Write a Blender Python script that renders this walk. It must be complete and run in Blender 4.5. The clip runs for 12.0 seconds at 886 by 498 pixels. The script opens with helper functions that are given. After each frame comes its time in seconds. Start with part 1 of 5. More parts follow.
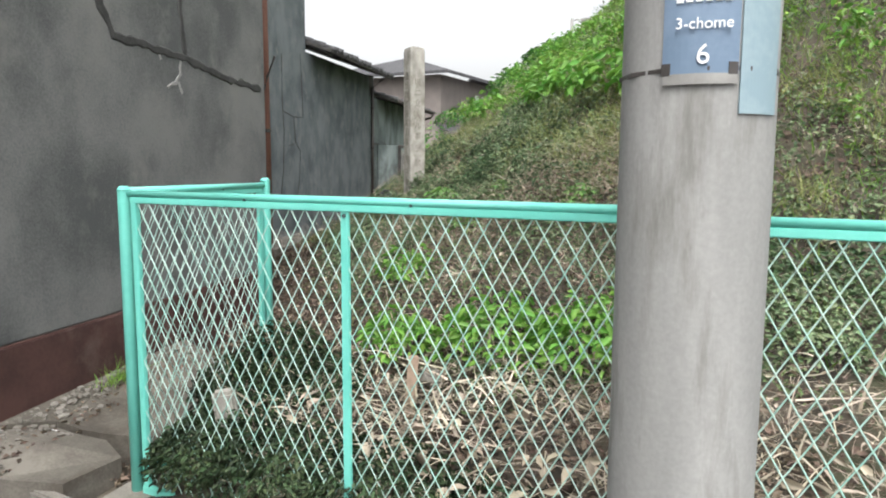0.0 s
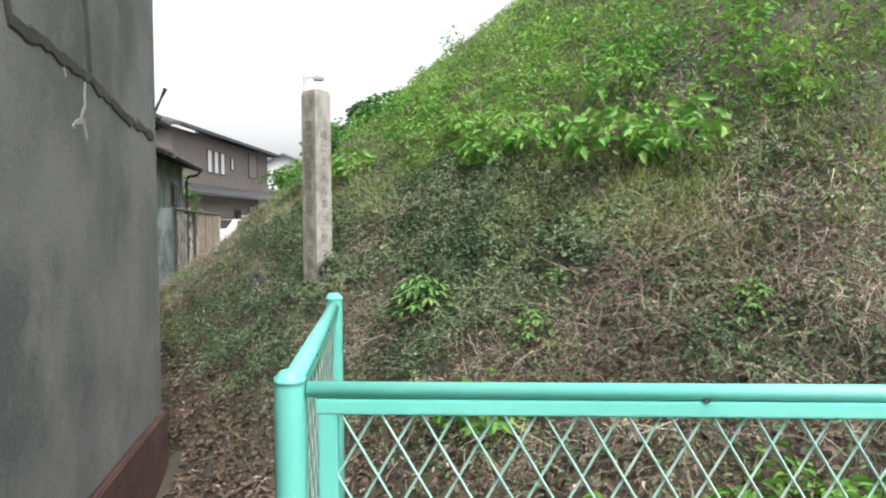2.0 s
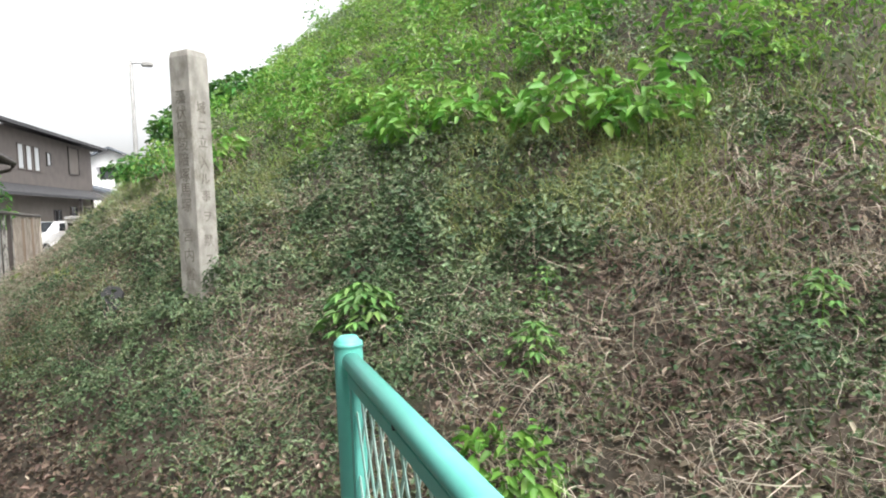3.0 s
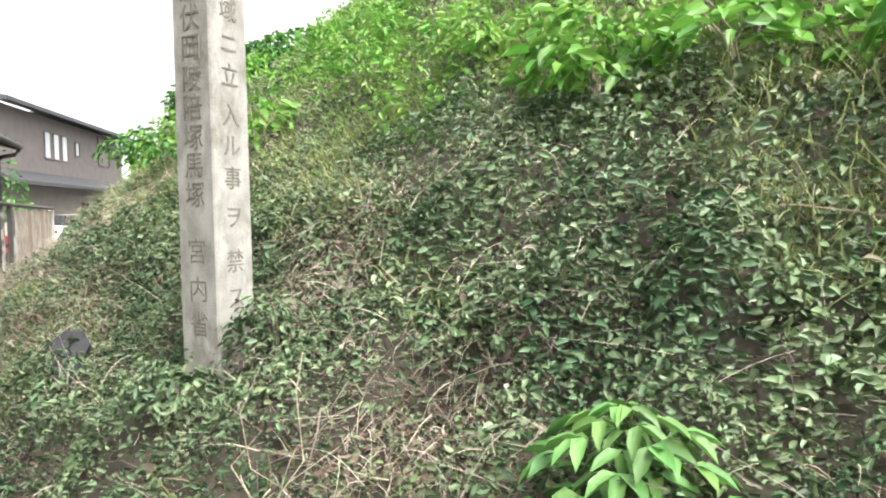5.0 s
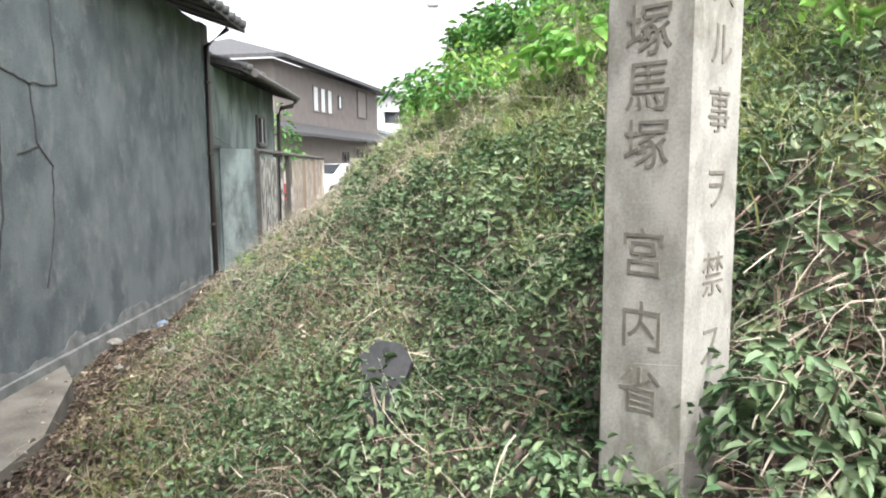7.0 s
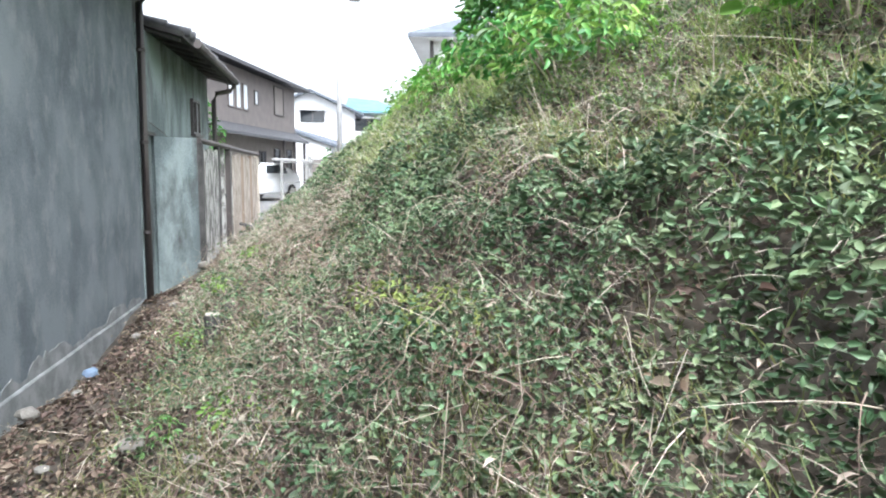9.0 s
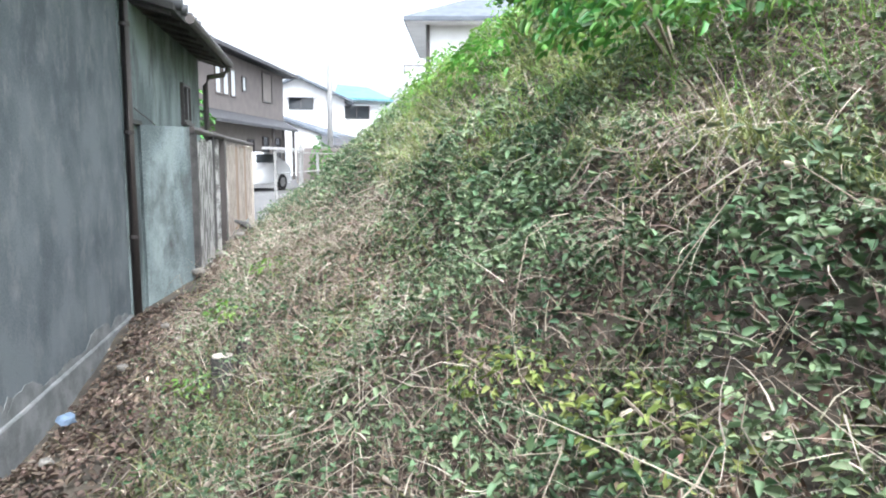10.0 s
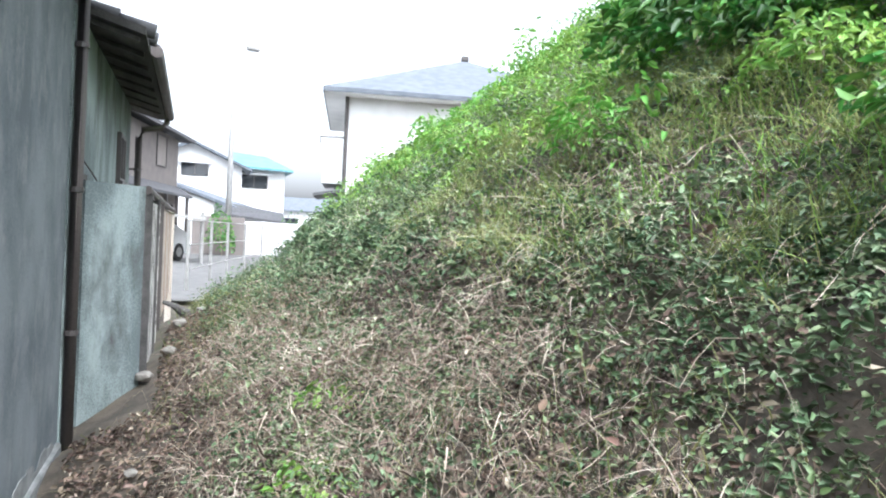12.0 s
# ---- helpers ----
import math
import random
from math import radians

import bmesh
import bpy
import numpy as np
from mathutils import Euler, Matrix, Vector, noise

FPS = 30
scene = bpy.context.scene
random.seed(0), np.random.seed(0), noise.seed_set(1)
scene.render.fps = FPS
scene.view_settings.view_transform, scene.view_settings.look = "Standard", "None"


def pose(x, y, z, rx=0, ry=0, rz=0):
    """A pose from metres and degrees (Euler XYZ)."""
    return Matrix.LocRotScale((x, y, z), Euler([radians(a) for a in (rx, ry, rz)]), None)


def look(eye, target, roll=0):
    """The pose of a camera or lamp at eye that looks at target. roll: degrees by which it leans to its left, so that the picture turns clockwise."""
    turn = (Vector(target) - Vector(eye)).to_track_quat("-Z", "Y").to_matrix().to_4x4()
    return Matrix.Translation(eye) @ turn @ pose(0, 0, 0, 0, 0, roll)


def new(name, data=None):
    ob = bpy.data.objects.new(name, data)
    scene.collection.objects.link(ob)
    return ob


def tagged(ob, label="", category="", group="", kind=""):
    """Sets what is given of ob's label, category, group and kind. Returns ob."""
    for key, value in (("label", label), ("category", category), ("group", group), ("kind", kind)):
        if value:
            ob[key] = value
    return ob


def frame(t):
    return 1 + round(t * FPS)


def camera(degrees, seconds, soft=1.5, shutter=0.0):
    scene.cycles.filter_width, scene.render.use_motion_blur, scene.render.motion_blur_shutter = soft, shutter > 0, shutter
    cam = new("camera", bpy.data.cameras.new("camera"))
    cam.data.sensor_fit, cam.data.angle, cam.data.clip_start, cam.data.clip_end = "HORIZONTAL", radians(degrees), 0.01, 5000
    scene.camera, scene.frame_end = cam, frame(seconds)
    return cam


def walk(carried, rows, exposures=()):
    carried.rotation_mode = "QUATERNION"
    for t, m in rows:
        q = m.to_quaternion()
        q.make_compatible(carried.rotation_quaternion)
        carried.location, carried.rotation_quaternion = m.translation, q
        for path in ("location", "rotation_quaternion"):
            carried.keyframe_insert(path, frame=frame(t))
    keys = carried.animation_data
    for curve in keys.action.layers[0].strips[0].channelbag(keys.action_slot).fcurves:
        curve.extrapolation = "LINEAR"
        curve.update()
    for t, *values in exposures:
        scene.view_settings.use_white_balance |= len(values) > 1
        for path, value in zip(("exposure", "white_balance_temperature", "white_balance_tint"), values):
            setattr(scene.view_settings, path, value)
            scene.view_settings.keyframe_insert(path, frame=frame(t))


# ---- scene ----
from mathutils.bvhtree import BVHTree
cam = camera(65.1, 12.0, 2.0)
PATH = [
    (0, (0.069, -0.039, 1.499), (-0.385, 1.894, 1.262), 0.3),
    (0.5, (-0.45, 0.334, 1.519), (-0.753, 2.298, 1.293), -0.2),
    (1, (-1.014, 0.612, 1.576), (-1.105, 2.605, 1.443), 0.2),
    (1.5, (-1.434, 1.03, 1.607), (-1.341, 3.025, 1.488), -0.5),
    (2, (-1.898, 1.361, 1.656), (-1.538, 3.326, 1.578), -0.4),
    (2.5, (-2.114, 1.826, 1.625), (-1.511, 3.731, 1.543), -1.0),
    (2.7, (-2.181, 2.022, 1.656), (-1.504, 3.901, 1.554), -1.7),
    (4.3, (-2.087, 3.909, 1.649), (-1.031, 5.607, 1.596), -0.8),
    (4.5, (-2.055, 4.066, 1.657), (-1.04, 5.788, 1.57), -0.3),
    (5, (-1.997, 4.512, 1.68), (-1.289, 6.379, 1.575), -0.9),
    (5.5, (-2.067, 4.85, 1.698), (-1.382, 6.721, 1.525), 0.2),
    (6, (-2.014, 5.208, 1.718), (-1.447, 7.118, 1.542), -0.0),
    (6.5, (-2.081, 5.45, 1.719), (-1.86, 7.419, 1.446), -0.8),
    (7, (-2.316, 5.742, 1.716), (-2.257, 7.727, 1.478), -0.4),
    (7.5, (-2.452, 6.028, 1.727), (-2.508, 8.007, 1.44), 0.4),
    (7.7, (-2.523, 6.169, 1.697), (-2.634, 8.14, 1.378), -0.1),
    (9.3, (-3.257, 7.546, 1.646), (-2.836, 9.489, 1.427), 0.6),
    (9.5, (-3.312, 7.719, 1.646), (-2.863, 9.65, 1.383), 0.9),
    (10, (-3.381, 8.199, 1.698), (-3.019, 10.148, 1.435), 0.4),
    (10.5, (-3.542, 8.621, 1.705), (-3.212, 10.575, 1.429), 0.2),
    (11, (-3.748, 9.041, 1.706), (-3.368, 10.988, 1.449), 1.0),
    (11.4, (-3.979, 9.237, 1.689), (-3.386, 11.146, 1.616), 2.2),
    (11.5, (-4.051, 9.282, 1.698), (-3.43, 11.181, 1.59), 2.2),
    (12, (-4.175, 9.623, 1.707), (-3.494, 11.503, 1.67), 2.8),
]
walk(cam, [(t, look(e, g, r)) for t, e, g, r in PATH], [(0, 0.15, 6500, 10), (2.7, 0.3, 6500, 10), (4.3, 0.95, 6500, 10), (7.7, 0.95, 6300, 10), (9.3, 1.02, 5850, 10), (12, 1.0, 5850, 10)])

# ---------- light: bright overcast sky, very soft sun ----------
world = bpy.data.worlds.new("sky")
scene.world = world
world.use_nodes = True
wn = world.node_tree.nodes
sky = wn.new("ShaderNodeTexSky")
sky.sky_type = "NISHITA"
sky.sun_disc = False
sky.sun_elevation = radians(58)
sky.sun_rotation = radians(169.9)
sky.air_density = 1.0
sky.dust_density = 6.0
sky.ozone_density = 0.6
wn["Background"].inputs["Strength"].default_value = 0.15
cloud = wn.new("ShaderNodeHueSaturation")
cloud.inputs["Saturation"].default_value, cloud.inputs["Value"].default_value = 0.12, 2.1
world.node_tree.links.new(sky.outputs["Color"], cloud.inputs["Color"])
world.node_tree.links.new(cloud.outputs["Color"], wn["Background"].inputs["Color"])
sun = new("sun", bpy.data.lights.new("sun", "SUN"))
sun.data.energy, sun.data.angle, sun.data.color = 0.9, radians(30), (1.0, 0.97, 0.92)
sun.matrix_world = look((1.6, -9.0, 14.5), (0, 0, 0))


# ---------- materials ----------
def mat(name, a, b, scale=6.0, rough=0.8, bump=0.3, fine=60.0, metal=0.0, island=0.0, thin=0.0, stretch=(1, 1, 1), stain=None, stain_scale=1.2, lo=0.35, hi=0.65, spec=0.5):
    """Two colours mixed by noise at two scales, an optional stain colour, bump, and variation from piece to piece."""
    m = bpy.data.materials.new(name)
    m.use_nodes = True
    nt = m.node_tree
    N, L = nt.nodes, nt.links
    bs = N["Principled BSDF"]
    tc = N.new("ShaderNodeTexCoord")
    mp = N.new("ShaderNodeMapping")
    mp.inputs["Scale"].default_value = stretch
    L.new(tc.outputs["Object"], mp.inputs["Vector"])
    n1 = N.new("ShaderNodeTexNoise")
    n1.inputs["Scale"].default_value, n1.inputs["Detail"].default_value = scale, 6
    n2 = N.new("ShaderNodeTexNoise")
    n2.inputs["Scale"].default_value, n2.inputs["Detail"].default_value = fine, 3
    L.new(mp.outputs[0], n1.inputs["Vector"])
    L.new(tc.outputs["Object"], n2.inputs["Vector"])
    ad = N.new("ShaderNodeMath")
    ad.operation = "MULTIPLY_ADD"
    L.new(n2.outputs[0], ad.inputs[0])
    ad.inputs[1].default_value = 0.35
    L.new(n1.outputs[0], ad.inputs[2])
    rg = N.new("ShaderNodeMapRange")
    rg.inputs[1].default_value, rg.inputs[2].default_value = lo + 0.17, hi + 0.17
    L.new(ad.outputs[0], rg.inputs[0])
    mx = N.new("ShaderNodeMix")
    mx.data_type = "RGBA"
    mx.inputs[6].default_value, mx.inputs[7].default_value = (*a, 1), (*b, 1)
    L.new(rg.outputs[0], mx.inputs[0])
    col = mx.outputs[2]
    if stain:
        n3 = N.new("ShaderNodeTexNoise")
        n3.inputs["Scale"].default_value, n3.inputs["Detail"].default_value = stain_scale, 8
        n3.inputs["Roughness"].default_value = 0.7
        L.new(mp.outputs[0], n3.inputs["Vector"])
        r3 = N.new("ShaderNodeMapRange")
        r3.inputs[1].default_value, r3.inputs[2].default_value = 0.52, 0.7
        L.new(n3.outputs[0], r3.inputs[0])
        m3 = N.new("ShaderNodeMix")
        m3.data_type = "RGBA"
        L.new(r3.outputs[0], m3.inputs[0])
        L.new(col, m3.inputs[6])
        m3.inputs[7].default_value = (*stain, 1)
        col = m3.outputs[2]
    if island:
        ge = N.new("ShaderNodeNewGeometry")
        hs = N.new("ShaderNodeHueSaturation")
        r4 = N.new("ShaderNodeMapRange")
        r4.inputs[3].default_value, r4.inputs[4].default_value = 1 - island, 1 + island
        L.new(ge.outputs["Random Per Island"], r4.inputs[0])
        L.new(r4.outputs[0], hs.inputs["Value"])
        r5 = N.new("ShaderNodeMapRange")
        r5.inputs[3].default_value, r5.inputs[4].default_value = 0.5 - island * 0.06, 0.5 + island * 0.05
        wr = N.new("ShaderNodeMath")
        wr.operation = "FRACT"
        mu = N.new("ShaderNodeMath")
        mu.operation = "MULTIPLY"
        mu.inputs[1].default_value = 37.7
        L.new(ge.outputs["Random Per Island"], mu.inputs[0])
        L.new(mu.outputs[0], wr.inputs[0])
        L.new(wr.outputs[0], r5.inputs[0])
        L.new(r5.outputs[0], hs.inputs["Hue"])
        L.new(col, hs.inputs["Color"])
        col = hs.outputs[0]
    L.new(col, bs.inputs["Base Color"])
    bs.inputs["Roughness"].default_value = rough
    bs.inputs["Metallic"].default_value = metal
    bs.inputs["Specular IOR Level"].default_value = spec
    if bump:
        bp = N.new("ShaderNodeBump")
        bp.inputs["Strength"].default_value, bp.inputs["Distance"].default_value = bump, 0.01
        L.new(ad.outputs[0], bp.inputs["Height"])
        L.new(bp.outputs[0], bs.inputs["Normal"])
    if thin:
        tr = N.new("ShaderNodeBsdfTranslucent")
        L.new(col, tr.inputs[0])
        ms = N.new("ShaderNodeMixShader")
        ms.inputs[0].default_value = thin
        L.new(bs.outputs[0], ms.inputs[1])
        L.new(tr.outputs[0], ms.inputs[2])
        L.new(ms.outputs[0], N["Material Output"].inputs["Surface"])
    return m


M_SOIL = mat("soil", (0.042, 0.036, 0.028), (0.10, 0.082, 0.062), 5, 0.95, 0.8, 45, stain=(0.06, 0.07, 0.035))
M_MORTAR = mat("grey_mortar", (0.087, 0.092, 0.093), (0.185, 0.188, 0.184), 2.0, 0.92, 0.5, 90, stretch=(1, 1, 0.8), stain=(0.202, 0.202, 0.193), stain_scale=2.2)
M_MORTAR_B = mat("blue_grey_mortar", (0.088, 0.106, 0.115), (0.172, 0.195, 0.203), 2.6, 0.92, 0.5, 90, stretch=(1, 1.2, 0.8), stain=(0.215, 0.228, 0.228), stain_scale=4.5)
M_MORTAR_C = mat("greenish_plaster", (0.115, 0.142, 0.142), (0.277, 0.331, 0.324), 2.4, 0.9, 0.4, 90, stretch=(1, 1.0, 0.4), stain=(0.068, 0.072, 0.070), stain_scale=2.6, lo=0.40, hi=0.60)
M_SEAL = mat("crack_filler", (0.034, 0.034, 0.034), (0.06, 0.06, 0.059), 14, 0.8, 0.4)
M_MAROON = mat("maroon_paint", (0.055, 0.025, 0.022), (0.085, 0.04, 0.034), 4, 0.85, 0.4, stain=(0.14, 0.10, 0.085))
M_CONC = mat("worn_concrete", (0.15, 0.138, 0.12), (0.27, 0.255, 0.225), 5, 0.9, 0.5, 90, stain=(0.10, 0.09, 0.075), stain_scale=2)
M_DIRTY = mat("dirty_concrete", (0.075, 0.066, 0.055), (0.16, 0.145, 0.12), 3, 0.95, 0.6, 60, stain=(0.05, 0.042, 0.033), stain_scale=2.5)
M_SMEAR = mat("cement_smear", (0.15, 0.158, 0.155), (0.25, 0.256, 0.25), 7, 0.92, 0.5, 90, stain=(0.12, 0.125, 0.12), stain_scale=6)
M_SLAB = mat("worn_slab", (0.10, 0.09, 0.076), (0.19, 0.175, 0.15), 4, 0.95, 0.5, 80, stain=(0.075, 0.064, 0.05), stain_scale=3)
M_POLE = mat("pole_concrete", (0.235, 0.235, 0.23), (0.35, 0.348, 0.338), 2.2, 0.85, 0.06, 90, stretch=(3.2, 3.2, 0.55), stain=(0.165, 0.16, 0.148), stain_scale=2.4, lo=0.3, hi=0.7)
M_STONE = mat("granite", (0.27, 0.258, 0.23), (0.46, 0.44, 0.40), 9, 0.9, 0.22, 170, stretch=(1.4, 1.4, 0.8), stain=(0.17, 0.16, 0.125), stain_scale=5.5)
M_CUT = mat("cut_letter_shade", (0.15, 0.138, 0.115), (0.23, 0.212, 0.18), 30, 0.95, 0.2)
M_TEAL = mat("turquoise_paint", (0.15, 0.58, 0.49), (0.19, 0.64, 0.55), 4, 0.38, 0.08, 40, stain=(0.15, 0.52, 0.44), spec=0.5)
M_WIRE = mat("turquoise_wire", (0.30, 0.56, 0.49), (0.50, 0.66, 0.60), 9, 0.45, 0.0, 40)
M_BOLT = mat("dark_bolt", (0.03, 0.05, 0.05), (0.06, 0.09, 0.09), 20, 0.6, 0.1)
M_PIPE_RUST = mat("rusty_red_pipe", (0.16, 0.07, 0.05), (0.24, 0.115, 0.085), 5, 0.7, 0.2, stretch=(1, 1, 0.3))
M_PIPE = mat("brown_plastic_pipe", (0.06, 0.05, 0.046), (0.105, 0.09, 0.082), 4, 0.6, 0.1, stretch=(1, 1, 0.3))
M_DARKWOOD = mat("dark_weathered_wood", (0.045, 0.043, 0.041), (0.10, 0.096, 0.09), 6, 0.9, 0.6, 60, stretch=(1, 0.25, 1))
M_TILE = mat("roof_tile", (0.045, 0.045, 0.048), (0.085, 0.085, 0.09), 7, 0.6, 0.3)
M_RUSTSHEET = mat("stained_sheet", (0.34, 0.28, 0.23), (0.58, 0.51, 0.44), 5, 0.85, 0.3, 60, stretch=(1, 1.0, 0.8), stain=(0.2, 0.15, 0.11), stain_scale=4.5)
M_PEEL = mat("peeling_grey_paint", (0.13, 0.125, 0.115), (0.50, 0.49, 0.46), 9, 0.9, 0.5, 70, stretch=(1, 1.4, 0.5), stain=(0.085, 0.075, 0.06), stain_scale=6, lo=0.44, hi=0.54)
M_PALEPOST = mat("bleached_post", (0.42, 0.37, 0.31), (0.6, 0.55, 0.48), 6, 0.85, 0.3, 60, stretch=(1, 1, 0.2))
M_PLANK = mat("orange_brown_plank", (0.31, 0.22, 0.16), (0.46, 0.34, 0.26), 4, 0.8, 0.3, 60, stretch=(1, 1, 0.2))
M_ASPHALT = mat("pale_asphalt", (0.095, 0.095, 0.093), (0.145, 0.142, 0.137), 3, 0.92, 0.4, 120)
M_BROWN_WALL = mat("brown_siding", (0.17, 0.15, 0.14), (0.205, 0.18, 0.165), 2, 0.85, 0.2, 80)
M_BROWN_LOW = mat("beige_brown_siding", (0.22, 0.195, 0.175), (0.26, 0.23, 0.21), 2, 0.85, 0.2, 80)
M_WHITE = mat("white_render", (0.72, 0.72, 0.71), (0.82, 0.82, 0.81), 1.5, 0.85, 0.15, 80)
M_ROOF_GREY = mat("blue_grey_slate", (0.09, 0.105, 0.125), (0.13, 0.145, 0.165), 3, 0.7, 0.3, 50)
M_ROOF_TEAL = mat("blue_sheet_roof", (0.085, 0.21, 0.25), (0.12, 0.27, 0.31), 2, 0.5, 0.1)
M_FRAME = mat("dark_frame", (0.05, 0.045, 0.042), (0.08, 0.07, 0.066), 5, 0.5, 0.0)
M_ALU = mat("pale_aluminium", (0.55, 0.56, 0.57), (0.66, 0.67, 0.68), 5, 0.4, 0.0, metal=0.3)
M_STEEL = mat("grey_post_steel", (0.24, 0.235, 0.225), (0.34, 0.335, 0.32), 6, 0.5, 0.1, metal=0.2)
M_CARPAINT = mat("white_car_paint", (0.78, 0.78, 0.78), (0.82, 0.82, 0.82), 2, 0.2, 0.0)
M_RUBBER = mat("black_rubber", (0.02, 0.02, 0.02), (0.035, 0.035, 0.035), 9, 0.8, 0.1)
M_RED = mat("red_plastic", (0.40, 0.06, 0.055), (0.50, 0.09, 0.08), 5, 0.5, 0.05)
M_BLUE = mat("blue_sign_enamel", (0.14, 0.205, 0.29), (0.19, 0.26, 0.36), 5, 0.6, 0.05)
M_PALEBLUE = mat("faded_blue_sheet", (0.24, 0.33, 0.37), (0.31, 0.40, 0.43), 6, 0.85, 0.05, spec=0.2)
M_WHITEPAINT = mat("white_letter_paint", (0.78, 0.8, 0.8), (0.85, 0.86, 0.86), 9, 0.6, 0.0)
M_PLATE = mat("dark_slate_plate", (0.028, 0.03, 0.032), (0.055, 0.055, 0.058), 8, 0.75, 0.3)
M_IVY = mat("ivy_leaf", (0.054, 0.108, 0.048), (0.19, 0.262, 0.137), 3, 0.45, 0.1, 30, island=0.55, thin=0.12, spec=0.35)
M_IVY_PALE = mat("pale_ivy_leaf", (0.12, 0.185, 0.09), (0.25, 0.31, 0.165), 3, 0.42, 0.1, 30, island=0.4, thin=0.15)
M_WEED = mat("light_green_weed", (0.14, 0.29, 0.05), (0.27, 0.45, 0.095), 2, 0.5, 0.1, 30, island=0.4, thin=0.35)
M_BRIGHT = mat("bright_fresh_leaf", (0.11, 0.30, 0.04), (0.20, 0.40, 0.075), 2, 0.45, 0.1, 30, island=0.3, thin=0.35)
M_YOUNG = mat("young_plant_leaf", (0.09, 0.23, 0.055), (0.20, 0.36, 0.10), 3, 0.5, 0.1, 30, island=0.35, thin=0.25)
M_SHRUB = mat("shrub_leaf", (0.05, 0.16, 0.03), (0.12, 0.29, 0.05), 2, 0.45, 0.1, 30, island=0.5, thin=0.25)
M_YGRASS = mat("yellowing_grass", (0.105, 0.14, 0.042), (0.22, 0.23, 0.085), 3, 0.7, 0.1, 30, island=0.4, thin=0.25)
M_OLIVE = mat("olive_grass_blade", (0.16, 0.21, 0.065), (0.31, 0.34, 0.13), 3, 0.65, 0.1, 30, island=0.4, thin=0.25)
M_STRAW = mat("dry_straw", (0.28, 0.24, 0.18), (0.52, 0.46, 0.37), 3, 0.8, 0.1, 30, island=0.45)
M_DRYLEAF = mat("dry_leaf", (0.08, 0.056, 0.041), (0.20, 0.15, 0.11), 3, 0.8, 0.2, 30, island=0.5, thin=0.1)
M_LOWSHRUB = mat("dark_low_shrub_leaf", (0.016, 0.034, 0.014), (0.046, 0.075, 0.031), 3, 0.55, 0.1, 30, island=0.6, thin=0.1, spec=0.3)
M_BROWNLEAF = mat("big_brown_leaf", (0.13, 0.085, 0.058), (0.29, 0.20, 0.145), 4, 0.8, 0.2, 30, island=0.4, thin=0.1)
M_YELLOWLEAF = mat("yellow_green_leaf", (0.19, 0.27, 0.06), (0.33, 0.37, 0.11), 3, 0.5, 0.1, 30, island=0.3, thin=0.3)
M_DULLWEED = mat("dull_green_weed", (0.06, 0.105, 0.04), (0.145, 0.205, 0.08), 3, 0.55, 0.1, 30, island=0.5, thin=0.2)
M_BROWNSTRAW = mat("brown_dead_stalk", (0.12, 0.088, 0.062), (0.28, 0.215, 0.16), 4, 0.85, 0.1, 30, island=0.5)
M_PALELEAF = mat("bleached_leaf", (0.34, 0.285, 0.215), (0.52, 0.455, 0.36), 3, 0.8, 0.1, 30, island=0.3)
M_TWIG = mat("pale_twig", (0.20, 0.16, 0.12), (0.46, 0.39, 0.30), 8, 0.85, 0.2)


def glass(name, tint):
    m = bpy.data.materials.new(name)
    m.use_nodes = True
    b = m.node_tree.nodes["Principled BSDF"]
    b.inputs["Base Color"].default_value = (*tint, 1)
    b.inputs["Roughness"].default_value = 0.05
    b.inputs["Specular IOR Level"].default_value = 0.9
    return m


M_GLASS = glass("window_glass_dark", (0.03, 0.035, 0.04))
M_GLASS_PALE = glass("window_glass_pale", (0.75, 0.78, 0.8))


# ---------- mesh helpers ----------
def empty(name, loc, label, category, group="", kind="", rz=0.0):
    e = new(name)
    e.matrix_world = pose(*loc, 0, 0, rz)
    return tagged(e, label, category, group, kind)


def mesh_of(bm, name, material, smooth=False):
    me = bpy.data.meshes.new(name)
    bm.to_mesh(me)
    bm.free()
    me.materials.append(material)
    if smooth:
        for p in me.polygons:
            p.use_smooth = True
    return me


def part(name, bm, material, parent, label="", smooth=False):
    """One mesh object under a thing; its geometry is given in the thing's own space."""
    ob = new(name, mesh_of(bm, name, material, smooth))
    ob.parent = parent
    if label:
        ob["label"] = label
    return ob


def thing(name, bm, material, label, category, group="", kind="", smooth=False):
    return tagged(new(name, mesh_of(bm, name, material, smooth)), label, category, group, kind)


def add_box(bm, x0, y0, z0, x1, y1, z1, bevel=0.0):
    r = bmesh.ops.create_cube(bm, size=1.0)
    bmesh.ops.scale(bm, vec=(x1 - x0, y1 - y0, z1 - z0), verts=r["verts"])
    bmesh.ops.translate(bm, vec=((x0 + x1) / 2, (y0 + y1) / 2, (z0 + z1) / 2), verts=r["verts"])
    if bevel:
        es = list({e for v in r["verts"] for e in v.link_edges})
        bmesh.ops.bevel(bm, geom=es, offset=bevel, segments=2, affect="EDGES")
    return bm


def box(x0, y0, z0, x1, y1, z1, bevel=0.0):
    return add_box(bmesh.new(), x0, y0, z0, x1, y1, z1, bevel)


